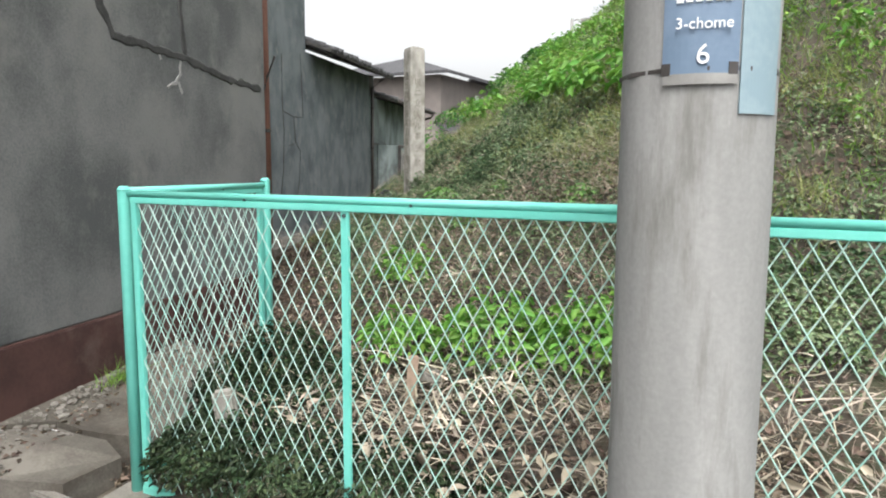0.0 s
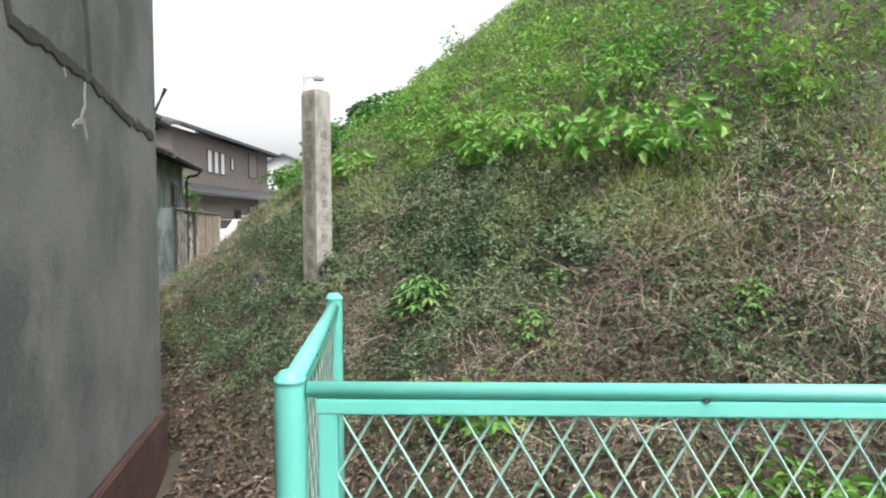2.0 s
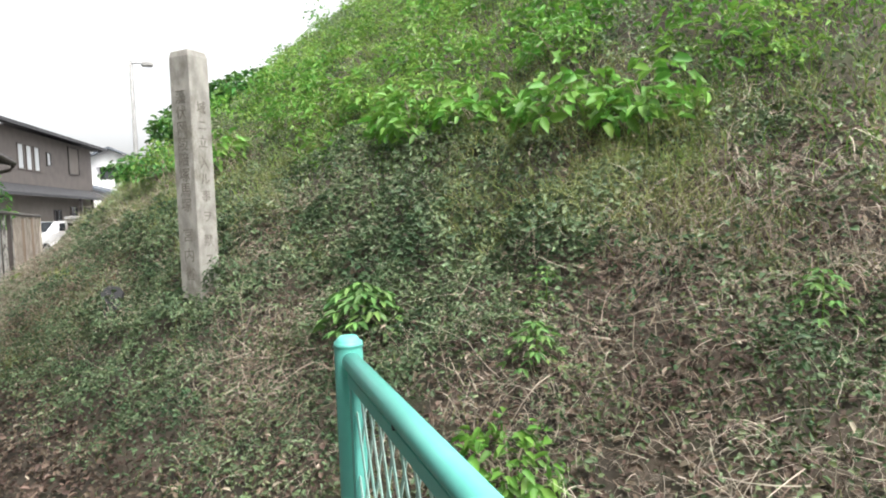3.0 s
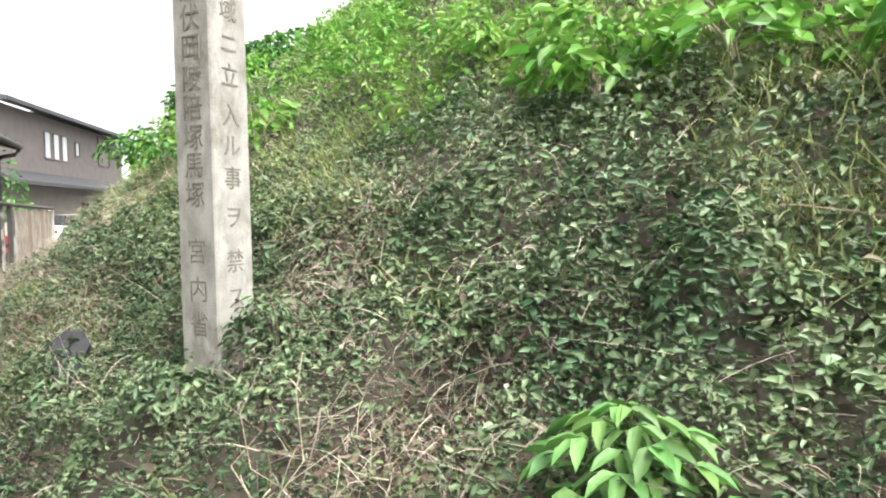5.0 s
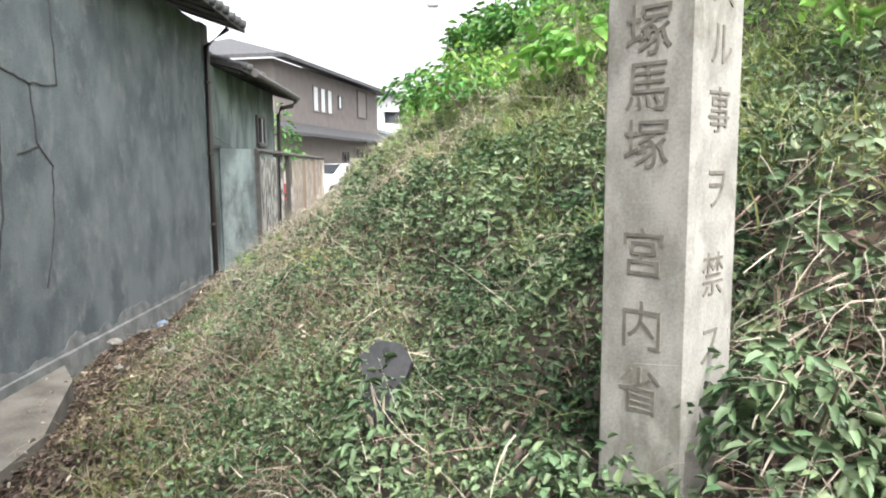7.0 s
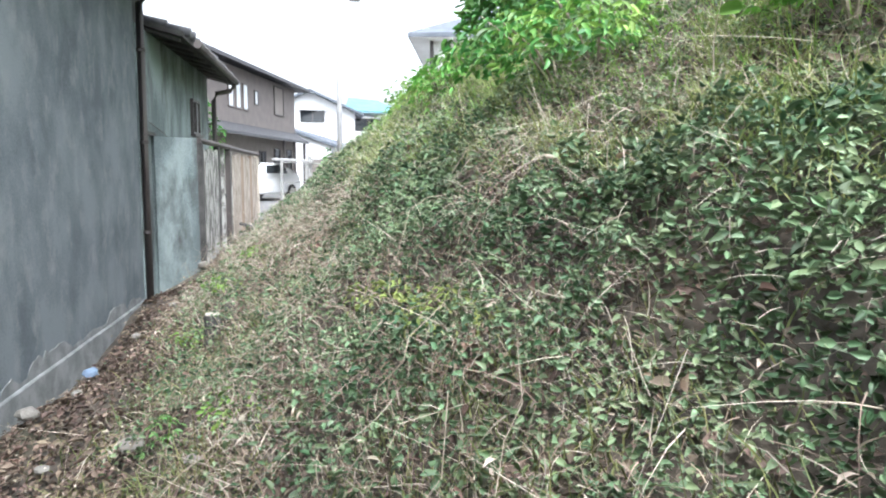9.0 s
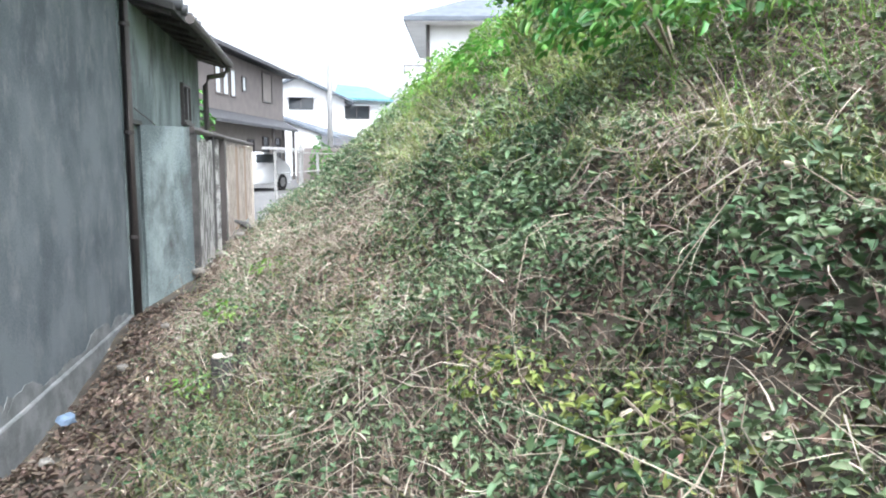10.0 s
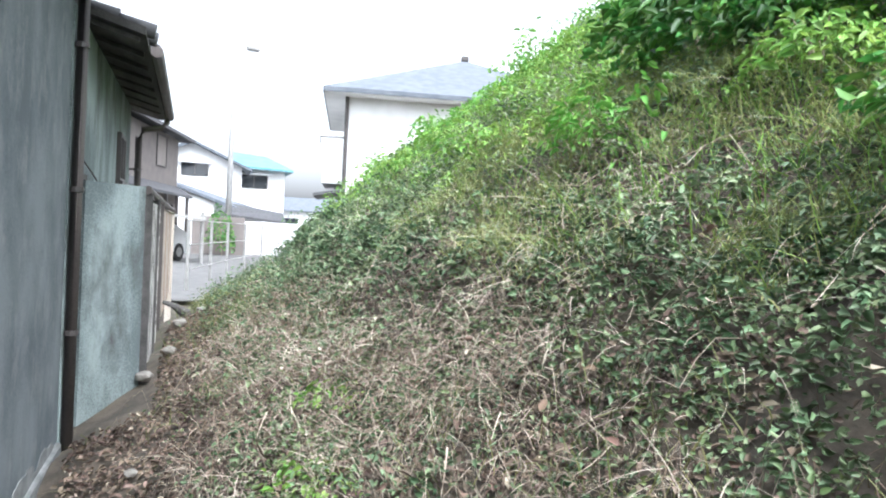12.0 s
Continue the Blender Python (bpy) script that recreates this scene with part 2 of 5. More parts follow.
def add_tube(bm, pts, r, sides=8, taper=1.0, cap=True):
    pts = [Vector(p) for p in pts]
    rings = []
    for i, p in enumerate(pts):
        d = (pts[min(i + 1, len(pts) - 1)] - pts[max(i - 1, 0)]).normalized()
        up = Vector((0, 0, 1)) if abs(d.z) < 0.9 else Vector((1, 0, 0))
        u = d.cross(up).normalized()
        v = d.cross(u).normalized()
        k = r * (1 + (taper - 1) * i / max(1, len(pts) - 1))
        rings.append([bm.verts.new(p + (u * math.cos(a) + v * math.sin(a)) * k) for a in [2 * math.pi * j / sides for j in range(sides)]])
    for a, b in zip(rings, rings[1:]):
        for j in range(sides):
            bm.faces.new((a[j], a[(j + 1) % sides], b[(j + 1) % sides], b[j]))
    if cap and sides > 2:
        bm.faces.new(rings[0][::-1])
        bm.faces.new(rings[-1])
    return bm


def tube(pts, r, sides=8, taper=1.0):
    return add_tube(bmesh.new(), pts, r, sides, taper)


def prism(outline, z0, z1):
    """An upright prism over a plan outline."""
    bm = bmesh.new()
    lo = [bm.verts.new((x, y, z0)) for x, y in outline]
    hi = [bm.verts.new((x, y, z1)) for x, y in outline]
    bm.faces.new(lo[::-1])
    bm.faces.new(hi)
    n = len(outline)
    for i in range(n):
        bm.faces.new((lo[i], lo[(i + 1) % n], hi[(i + 1) % n], hi[i]))
    return bm


def slab(corners, thick):
    """A plate through corner points, thickened downwards."""
    bm = bmesh.new()
    hi = [bm.verts.new(c) for c in corners]
    lo = [bm.verts.new((c[0], c[1], c[2] - thick)) for c in corners]
    bm.faces.new(hi)
    bm.faces.new(lo[::-1])
    n = len(corners)
    for i in range(n):
        bm.faces.new((hi[i], lo[i], lo[(i + 1) % n], hi[(i + 1) % n]))
    bmesh.ops.recalc_face_normals(bm, faces=bm.faces)
    return bm


def text_part(body, size, material, parent, m, name, depth=0.0012):
    cu = bpy.data.curves.new(name, "FONT")
    cu.body, cu.size, cu.align_x, cu.align_y, cu.extrude = body, size, "CENTER", "CENTER", depth
    tmp = new(name, cu)
    me = bpy.data.meshes.new_from_object(tmp.evaluated_get(bpy.context.evaluated_depsgraph_get()))
    bpy.data.objects.remove(tmp)
    bpy.data.curves.remove(cu)
    me.materials.clear()
    me.materials.append(material)
    ob = new(name, me)
    ob.parent = parent
    ob.matrix_local = m
    return ob


# ---------- the lie of the land ----------
rng = np.random.default_rng(7)
MX, MY, MR = 16.5, 15.0, 20.0
PROF_D = np.array([-400.0, -2.7, -2.3, -1.9, -1.36, -0.63, -0.3, 0.0, 0.3, 0.65, 2.0, 4.0, 6.5, 9.0, 12.0, 21.0])
PROF_Z = np.array([0.0, 0.0, 0.05, 0.2, 0.42, 0.76, 1.0, 1.2, 1.43, 1.68, 2.75, 4.4, 6.3, 7.6, 8.1, 8.2])
LAT = rng.random((256, 256))


def vnoise(x, y, cell, seed=0):
    """Smooth value noise from 0 to 1 over the plan."""
    u, v = np.asarray(x) / cell + 17.3 * seed + 900.0, np.asarray(y) / cell + 5.9 * seed + 900.0
    i, j = np.floor(u).astype(int), np.floor(v).astype(int)
    f, g = u - i, v - j
    f, g = f * f * (3 - 2 * f), g * g * (3 - 2 * g)
    q = lambda a, b: LAT[a % 256, b % 256]
    return (q(i, j) * (1 - f) + q(i + 1, j) * f) * (1 - g) + (q(i, j + 1) * (1 - f) + q(i + 1, j + 1) * f) * g


def inward(x, y):
    return MR - np.hypot(np.asarray(x) - MX, np.asarray(y) - MY)


def land(x, y):
    x, y = np.asarray(x, float), np.asarray(y, float)
    d = inward(x, y)
    z = np.interp(d, PROF_D, PROF_Z)
    ease = lambda v, a, b: np.clip((v - a) / (b - a), 0, 1) ** 2 * (3 - 2 * np.clip((v - a) / (b - a), 0, 1))
    z = z - 0.08 * np.exp(-((y - 12.4) / 1.1) ** 2) * np.clip((-0.6 - d) / 0.3, 0, 1) * (d > -1.9)
    z = z + 0.13 * ease(d, 0.0, 0.45) * ease(y, 8.5, 10.5) - 0.12 * ease(d, 0.1, 0.45) * (1 - ease(y, 5.2, 6.4))
    z = z - 0.13 * np.exp(-((x + 1.35) ** 2 + (y - 5.85) ** 2) / 0.3) * (z > 0.4)
    z = z + 0.06 * ease(y, 15.0, 17.5) * (d > -2.0)
    z = np.maximum(z, 0.34 * ease(y, 19.0, 21.5) * (d < 2))
    behind = y - (2.47 - 0.241 * (x + 1.96))
    z = np.minimum(z, np.interp(behind, [-0.12, 0.0, 1.2, 1.9, 3.0, 40.0], [0.0, 0.12, 0.58, 1.14, 2.2, 40.0]))
    rough = np.clip(z, 0, 0.5) * 2
    z = z + rough * (0.16 * (vnoise(x, y, 0.9, 1) - 0.5) + 0.06 * (vnoise(x, y, 0.25, 2) - 0.5))
    return z


def land_normal(x, y, e=0.08):
    nx, ny = (land(x - e, y) - land(x + e, y)) / (2 * e), (land(x, y - e) - land(x, y + e)) / (2 * e)
    n = np.stack([nx, ny, np.ones_like(nx)], -1)
    return n / np.linalg.norm(n, axis=-1, keepdims=True)


xs = np.concatenate([[-900, -300, -100, -50, -25, -14, -9], np.arange(-6.5, 6, 0.13), np.arange(6, 32, 0.8), [36, 50, 100, 300, 900]])
ys = np.concatenate([[-900, -300, -100, -40, -15, -7], np.arange(-3, 19, 0.13), np.arange(19, 42, 0.6), [50, 70, 120, 300, 900]])
gx, gy = np.meshgrid(xs, ys, indexing="ij")
gz = land(gx, gy) - 0.05 * (land(gx, gy) > 0.02)
nx, ny = gx.shape
ids = np.arange(nx * ny).reshape(nx, ny)
quads = np.stack([ids[:-1, :-1], ids[1:, :-1], ids[1:, 1:], ids[:-1, 1:]], -1).reshape(-1, 4)
gme = bpy.data.meshes.new("ground")
gme.from_pydata(np.stack([gx, gy, gz], -1).reshape(-1, 3).tolist(), [], quads.tolist())
gme.materials.append(M_SOIL)
gme.polygons.foreach_set("use_smooth", np.ones(len(quads), bool))
ground = tagged(new("ground", gme), "brown soil ground rising into a grassy burial mound", "ground", kind="structure")

# pavements and the far road lie just above the ground sheet
thing("pavement", slab([(-14, -12, 0.006), (14, -12, 0.006), (14, -1.45, 0.006), (-1.75, 2.36, 0.006), (-2.45, 2.5, 0.006), (-14, 2.5, 0.006)], 0.004), M_ASPHALT, "pale worn asphalt street in front of the fence", "street", kind="structure")
thing("road", slab([(-30, 22.6, 0.365), (-2.8, 22.6, 0.365), (2.0, 36.0, 0.365), (40, 40, 0.365), (40, 100, 0.365), (-30, 100, 0.365)], 0.02), M_ASPHALT, "pale grey asphalt road beyond the passage", "road", kind="structure")


# ---------- old house beside the passage ----------
def ribbon(points, width, at_x, seed):
    """A hand-filled crack: an uneven band on a wall that faces +x."""
    r = random.Random(seed)
    dense = []
    for (a, b), (c, d) in zip(points, points[1:]):
        n = max(2, int(math.hypot(c - a, d - b) / 0.05))
        dense += [(a + (c - a) * i / n + r.uniform(-0.008, 0.008), b + (d - b) * i / n + r.uniform(-0.008, 0.008)) for i in range(n)]
    dense.append(points[-1])
    bm = bmesh.new()
    prev = None
    for i, (y, z) in enumerate(dense):
        a, b = dense[max(0, i - 1)], dense[min(len(dense) - 1, i + 1)]
        l = math.hypot(b[0] - a[0], b[1] - a[1]) or 1
        ny, nz = -(b[1] - a[1]) / l, (b[0] - a[0]) / l
        w = width * r.uniform(0.65, 1.3) / 2
        cur = [bm.verts.new((at_x - 0.002, y + ny * w, z + nz * w)), bm.verts.new((at_x + 0.006, y + ny * w * 0.6, z + nz * w * 0.6)),
               bm.verts.new((at_x + 0.006, y - ny * w * 0.6, z - nz * w * 0.6)), bm.verts.new((at_x - 0.002, y - ny * w, z - nz * w))]
        if prev:
            for k in range(3):
                bm.faces.new((prev[k], prev[k + 1], cur[k + 1], cur[k]))
        prev = cur
    bmesh.ops.recalc_face_normals(bm, faces=bm.faces)
    return bm


AX, BX, CX = -2.75, -4.86, -4.85
house = empty("old_house", (0, 0, 0), "old dark grey mortar house with filled cracks and sagging eaves", "house")
wa = part("front_wall", box(AX - 4.0, -9, 0.62, AX, 5.40, 6.6, 0.01), M_MORTAR, house, "dark grey mortar wall with crack repairs")
part("plinth", box(AX - 4.0, -9, -0.1, AX + 0.025, 5.42, 0.62, 0.008), M_MAROON, house, "flaking maroon painted plinth")
for k, (pts, w) in enumerate([([(3.40, 2.75), (3.46, 2.39), (3.56, 2.24), (3.88, 2.235), (4.28, 2.215), (4.75, 2.15), (5.32, 2.12)], 0.05),
                              ([(4.20, 3.2), (4.23, 2.56), (4.27, 2.24)], 0.04), ([(3.40, 2.75), (3.25, 3.1), (3.2, 3.6)], 0.045)]):
    part("crack_repair", ribbon(pts, w * 1.25, AX, k), M_SEAL, wa)
for k, pts in enumerate(([(4.22, 2.2), (4.20, 2.1), (4.15, 2.04), (4.06, 2.0)], [(3.98, 2.22), (4.0, 2.17)], [(4.18, 2.06), (4.22, 1.98)])):
    part("lime_stain", ribbon(pts, 0.03, AX - 0.003, 40 + k), M_POLE, wa)
part("upper_wall", box(-10.5, 5.44, 3.36, BX - 0.006, 10.94, 6.4, 0.01), M_MORTAR_B, house)
tall = part("side_wall", box(-9.5, 5.42, 0.412, BX, 14.1, 3.37, 0.006), M_MORTAR_B, house, "blue-grey mortar side wall")
for k, (pts, w) in enumerate([([(10.03, 3.2), (10.02, 2.5), (10.06, 2.08), (10.02, 1.42), (9.86, 0.83)], 0.035),
                              ([(10.04, 2.34), (10.42, 2.27), (10.77, 2.29), (10.75, 2.63), (10.7, 3.3)], 0.028),
                              ([(10.42, 2.27), (10.47, 1.88), (10.64, 1.74), (10.6, 1.3), (10.46, 0.91)], 0.028), ([(10.47, 1.86), (10.22, 1.81)], 0.02)]):
    part("crack_repair", ribbon(pts, w * 0.6, BX, 10 + k), M_SEAL, tall)
part("footing", box(BX - 0.3, 5.42, -0.2, BX + 0.025, 14.1, 0.41, 0.006), M_SMEAR, house, "rough concrete footing")
part("end_wall", box(-9.0, 14.1, 0.1, CX, 17.95, 2.95, 0.008), M_MORTAR_C, house, "greenish stained plaster end wall")
part("cover_board", prism([(-4.86, 14.56), (-4.82, 14.53), (-4.49, 14.93), (-4.51, 14.96)], 0.2, 1.95), M_MORTAR_C, house, "pale greenish sheet with water stains closing the gap")
part("rail_board", box(CX, 14.22, 1.952, CX + 0.03, 14.6, 1.985), M_DARKWOOD, house)


def splash(y, h, w, seed):
    """A ragged smear of cement on the wall foot."""
    at = BX + 0.0015 + 0.0007 * (seed % 5)
    r = random.Random(seed)
    bm = bmesh.new()
    top = [(y - w / 2 + w * i / 8, 0.41 + h * (0.7 + 0.3 * r.random()) * math.sin(math.pi * (i + 0.5) / 9.5) ** 0.7) for i in range(9)]
    fr = [bm.verts.new((at, a, z)) for a, z in [(y - w / 2, 0.40)] + top + [(y + w / 2, 0.40)]]
    bk = [bm.verts.new((BX - 0.004, q.co.y, q.co.z)) for q in fr]
    bm.faces.new(fr)
    for i in range(len(fr)):
        j = (i + 1) % len(fr)
        bm.faces.new((fr[i], bk[i], bk[j], fr[j]))
    bmesh.ops.recalc_face_normals(bm, faces=bm.faces)
    return bm


for k in range(34):
    part("cement_smear", splash(7.6 + k * 0.19 + random.uniform(-0.05, 0.05), random.choice((0.03, 0.04, 0.06, 0.09, 0.13)), random.uniform(0.2, 0.5), k), M_SMEAR, house)


def eave(x_wall, x_out, y0, y1, z_out, rise, parent):
    """A shed roof edge: rafters, boarding and a row of tiles."""
    e = part("roof", slab([(x_out, y0, z_out + 0.07), (x_out, y1, z_out + 0.03), (x_wall - 3.0, y1, z_out + rise + 0.03), (x_wall - 3.0, y0, z_out + rise + 0.07)], 0.05), M_DARKWOOD, parent, "dark weathered boarded eave")
    k = rise / (x_wall - 3.0 - x_out)
    n = int((y1 - y0) / 0.24)
    tm = mesh_of(tube([(-0.25, 0, -k * 0.25 - 0.018), (0, 0, 0)], 0.05, 8), "tile", M_TILE, True)
    for j in range(n):
        for i in range(4):
            o = new("tile", tm)
            o.parent = e
            x0 = x_out + 0.05 - i * 0.22
            o.location = (x0, y0 + 0.12 + j * 0.24, z_out + 0.09 + k * (x0 - x_out) + 0.012 * math.sin(j * 2.1 + i) - 0.04 * j / n)
    for j in range(int((y1 - y0) / 0.45) + 1):
        y = y0 + 0.05 + j * 0.45
        part("rafter", slab([(x_out - 0.04, y, z_out + 0.015), (x_out - 0.04, y + 0.05, z_out + 0.015), (x_wall - 0.3, y + 0.05, z_out + 0.015 + k * (x_wall - 0.26 - x_out)), (x_wall - 0.3, y, z_out + 0.015 + k * (x_wall - 0.26 - x_out))], 0.03), M_DARKWOOD, e)
    return e


eave(BX, -4.42, 10.98, 14.4, 3.33, 1.2, house)
eave(CX, -4.50, 14.45, 18.1, 2.87, 0.9, house)
part("gable_board", box(-9.0, 14.11, 2.95, CX - 0.02, 14.4, 3.4), M_DARKWOOD, house)


def downpipe(points, r, material, label):
    p = empty("drainpipe", points[-1], label, "pipe")
    o = Vector(points[-1])
    part("pipe", tube([Vector(q) - o for q in points], r, 10), material, p, smooth=True)
    for q in np.linspace(0.15, 0.75, 3):
        a, b = Vector(points[-2]), Vector(points[-1])
        c = a + (b - a) * q - o
        part("clamp", add_box(tube([c + Vector((0, 0, -0.015)), c + Vector((0, 0, 0.015))], r * 1.25, 10), c.x - r - 0.05, c.y - 0.012, c.z - 0.012, c.x, c.y + 0.012, c.z + 0.012), M_FRAME, p)
    return p


downpipe([(AX - 0.11, 5.62, 6.3), (AX - 0.11, 5.62, 0.3)], 0.035, M_PIPE_RUST, "rusty red drainpipe on the grey mortar wall corner")
downpipe([(-4.55, 14.13, 3.32), (BX + 0.05, 14.13, 3.12), (BX + 0.045, 14.13, 0.35)], 0.032, M_PIPE, "dark brown drainpipe running down the mortar wall")
downpipe([(-4.49, 18.05, 2.93), (-4.49, 18.05, 2.82), (-4.54, 18.02, 2.76), (-4.72, 17.92, 2.71), (-4.76, 17.9, 2.6), (-4.76, 17.9, 0.4)], 0.035, M_PIPE, "dark drainpipe with swan neck at the eave end")
gut = thing("gutter", tube([(-4.46, 15.0, 2.92), (-4.46, 18.12, 2.90)], 0.045, 8), M_PIPE, "brown gutter along the tiled eave", "gutter")
br = thing("bracket", tube([(AX - 0.14, 5.58, 2.12), (AX - 0.085, 5.56, 2.16), (AX - 0.05, 5.55, 2.26), (AX + 0.03, 5.53, 2.42)], 0.011, 6), M_FRAME, "thin black iron bracket on the wall", "bracket")
slit = empty("small_window", (CX + 0.005, 16.83, 2.29), "small dark framed window in the plaster wall", "window")
for k, (y0, z0, y1, z1) in enumerate(((-0.24, -0.22, 0.24, -0.19), (-0.24, 0.19, 0.24, 0.22), (-0.24, -0.19, -0.21, 0.19), (0.21, -0.19, 0.24, 0.19), (-0.015, -0.19, 0.015, 0.19))):
    part("frame", box(-0.03, y0, z0, 0.035, y1, z1, 0.003), M_FRAME, slit)
part("sill", box(-0.03, -0.26, -0.25, 0.06, 0.26, -0.22, 0.004), M_FRAME, slit)
part("pane", box(-0.02, -0.21, -0.19, 0.008, -0.015, 0.19), M_GLASS, slit)
# this half's white reflection is put into a pale base colour
part("pane", box(-0.02, 0.015, -0.19, 0.008, 0.21, 0.19), M_GLASS_PALE, slit)
thing("cable", tube([(CX + 0.02, 14.4, 2.08), (CX + 0.03, 15.0, 1.99), (CX + 0.03, 15.7, 1.84), (CX + 0.04, 16.3, 1.80), (CX + 0.04, 16.9, 1.92), (CX + 0.03, 17.4, 2.1)], 0.005, 5), M_FRAME, "black cable sagging across the plaster wall", "cable")

apron = empty("concrete_apron", (0, 0, 0), "worn cracked concrete apron at the wall foot", "slab")
for pts in ([(-4.72, 5.5, 0.408), (-3.95, 5.5, 0.40), (-4.07, 7.19, 0.395), (-4.71, 7.15, 0.405)],
            [(-4.71, 7.17, 0.40), (-4.07, 7.21, 0.40), (-4.15, 8.42, 0.405), (-4.30, 8.50, 0.405), (-4.70, 8.47, 0.405)],
            [(-4.70, 8.49, 0.41), (-4.30, 8.52, 0.40), (-4.16, 8.45, 0.395), (-4.2, 9.1, 0.40), (-4.5, 10.0, 0.41), (-4.70, 10.3, 0.42)]):
    part("slab", slab(pts, 0.2), M_SLAB, apron)

# ---------- weathered gate fence past the house ----------
gate = empty("board_fence", (-4.48, 15.0, 0.62), "weathered stained board fence with a dark top rail", "fence")
part("top_rail", tube([(0, -0.05, 1.31), (0, 1.6, 1.30), (0.01, 3.2, 1.285), (0.03, 5.95, 1.27)], 0.032, 8), M_PIPE, gate)
part("mid_rail", box(-0.045, -0.02, 0.62, -0.015, 5.9, 0.68, 0.004), M_DARKWOOD, gate)
for y, w, m in ((0.0, 0.035, M_DARKWOOD), (1.2, 0.03, M_DARKWOOD), (1.62, 0.022, M_PEEL), (2.12, 0.035, M_PIPE), (2.35, 0.02, M_PEEL), (5.93, 0.045, M_PALEPOST)):
    part("post", box(-w, y - w, -0.45, w, y + w, 1.29, 0.004), m, gate)
for j in range(7):
    y = 0.05 + j * 0.165
    part("board", box(-0.012, y, -0.12 + 0.03 * (j % 3), 0.012 + 0.003 * (j % 2), y + 0.158, 1.24 - 0.02 * ((j * 5) % 3), 0.004), M_PEEL, gate, "mottled board with peeling grey paint")
for j in range(11):
    y = 2.52 + j * 0.308
    part("board", box(-0.02, y, 0.03 + 0.02 * (j % 3), 0.012 + 0.002 * (j % 2), y + 0.303, 1.20 + 0.02 * ((j * 7) % 3), 0.003), M_RUSTSHEET if j % 4 != 3 else M_PLANK, gate)
tub = empty("red_tub", (-5.76, 22.5, 0.22), "red plastic tub on a dark stand behind the open fence rails", "tub")
part("tub_body", prism([(0.22 * math.cos(a), 0.22 * math.sin(a)) for a in np.linspace(0, 6.283, 17)[:-1]], 0.72, 1.06), M_RED, tub)
part("rim", prism([(0.25 * math.cos(a), 0.25 * math.sin(a)) for a in np.linspace(0, 6.283, 17)[:-1]], 1.06, 1.10), M_RED, tub)
part("stand", box(-0.16, -0.16, 0.0, 0.16, 0.16, 0.72, 0.01), M_DARKWOOD, tub, "dark wooden stand")
thing("garden_wall", box(-9, 23.0, 0.2, -5.2, 23.15, 1.6, 0.01), M_STONE, "pale rendered garden wall behind the fence", "wall")

# ---------- turquoise mesh fence ----------
FC, FE = Vector((-1.944, 2.548, 0)), Vector((1.09, -0.263, 0)).normalized()
FB = Vector((-1.843, 3.625, 0))
fence = empty("mesh_fence", FC, "turquoise painted steel fence with diamond wire mesh", "fence")


def post_part(p, h, r=0.027):
    bm = tube([(p.x, p.y, -0.25), (p.x, p.y, h - 0.012), (p.x, p.y, h - 0.003)], r, 16)
    add_tube(bm, [(p.x, p.y, h - 0.012), (p.x, p.y, h), (p.x, p.y, h + 0.008)], r * 1.08, 16, 0.55)
    return part("post", bm, M_TEAL, fence, smooth=True)


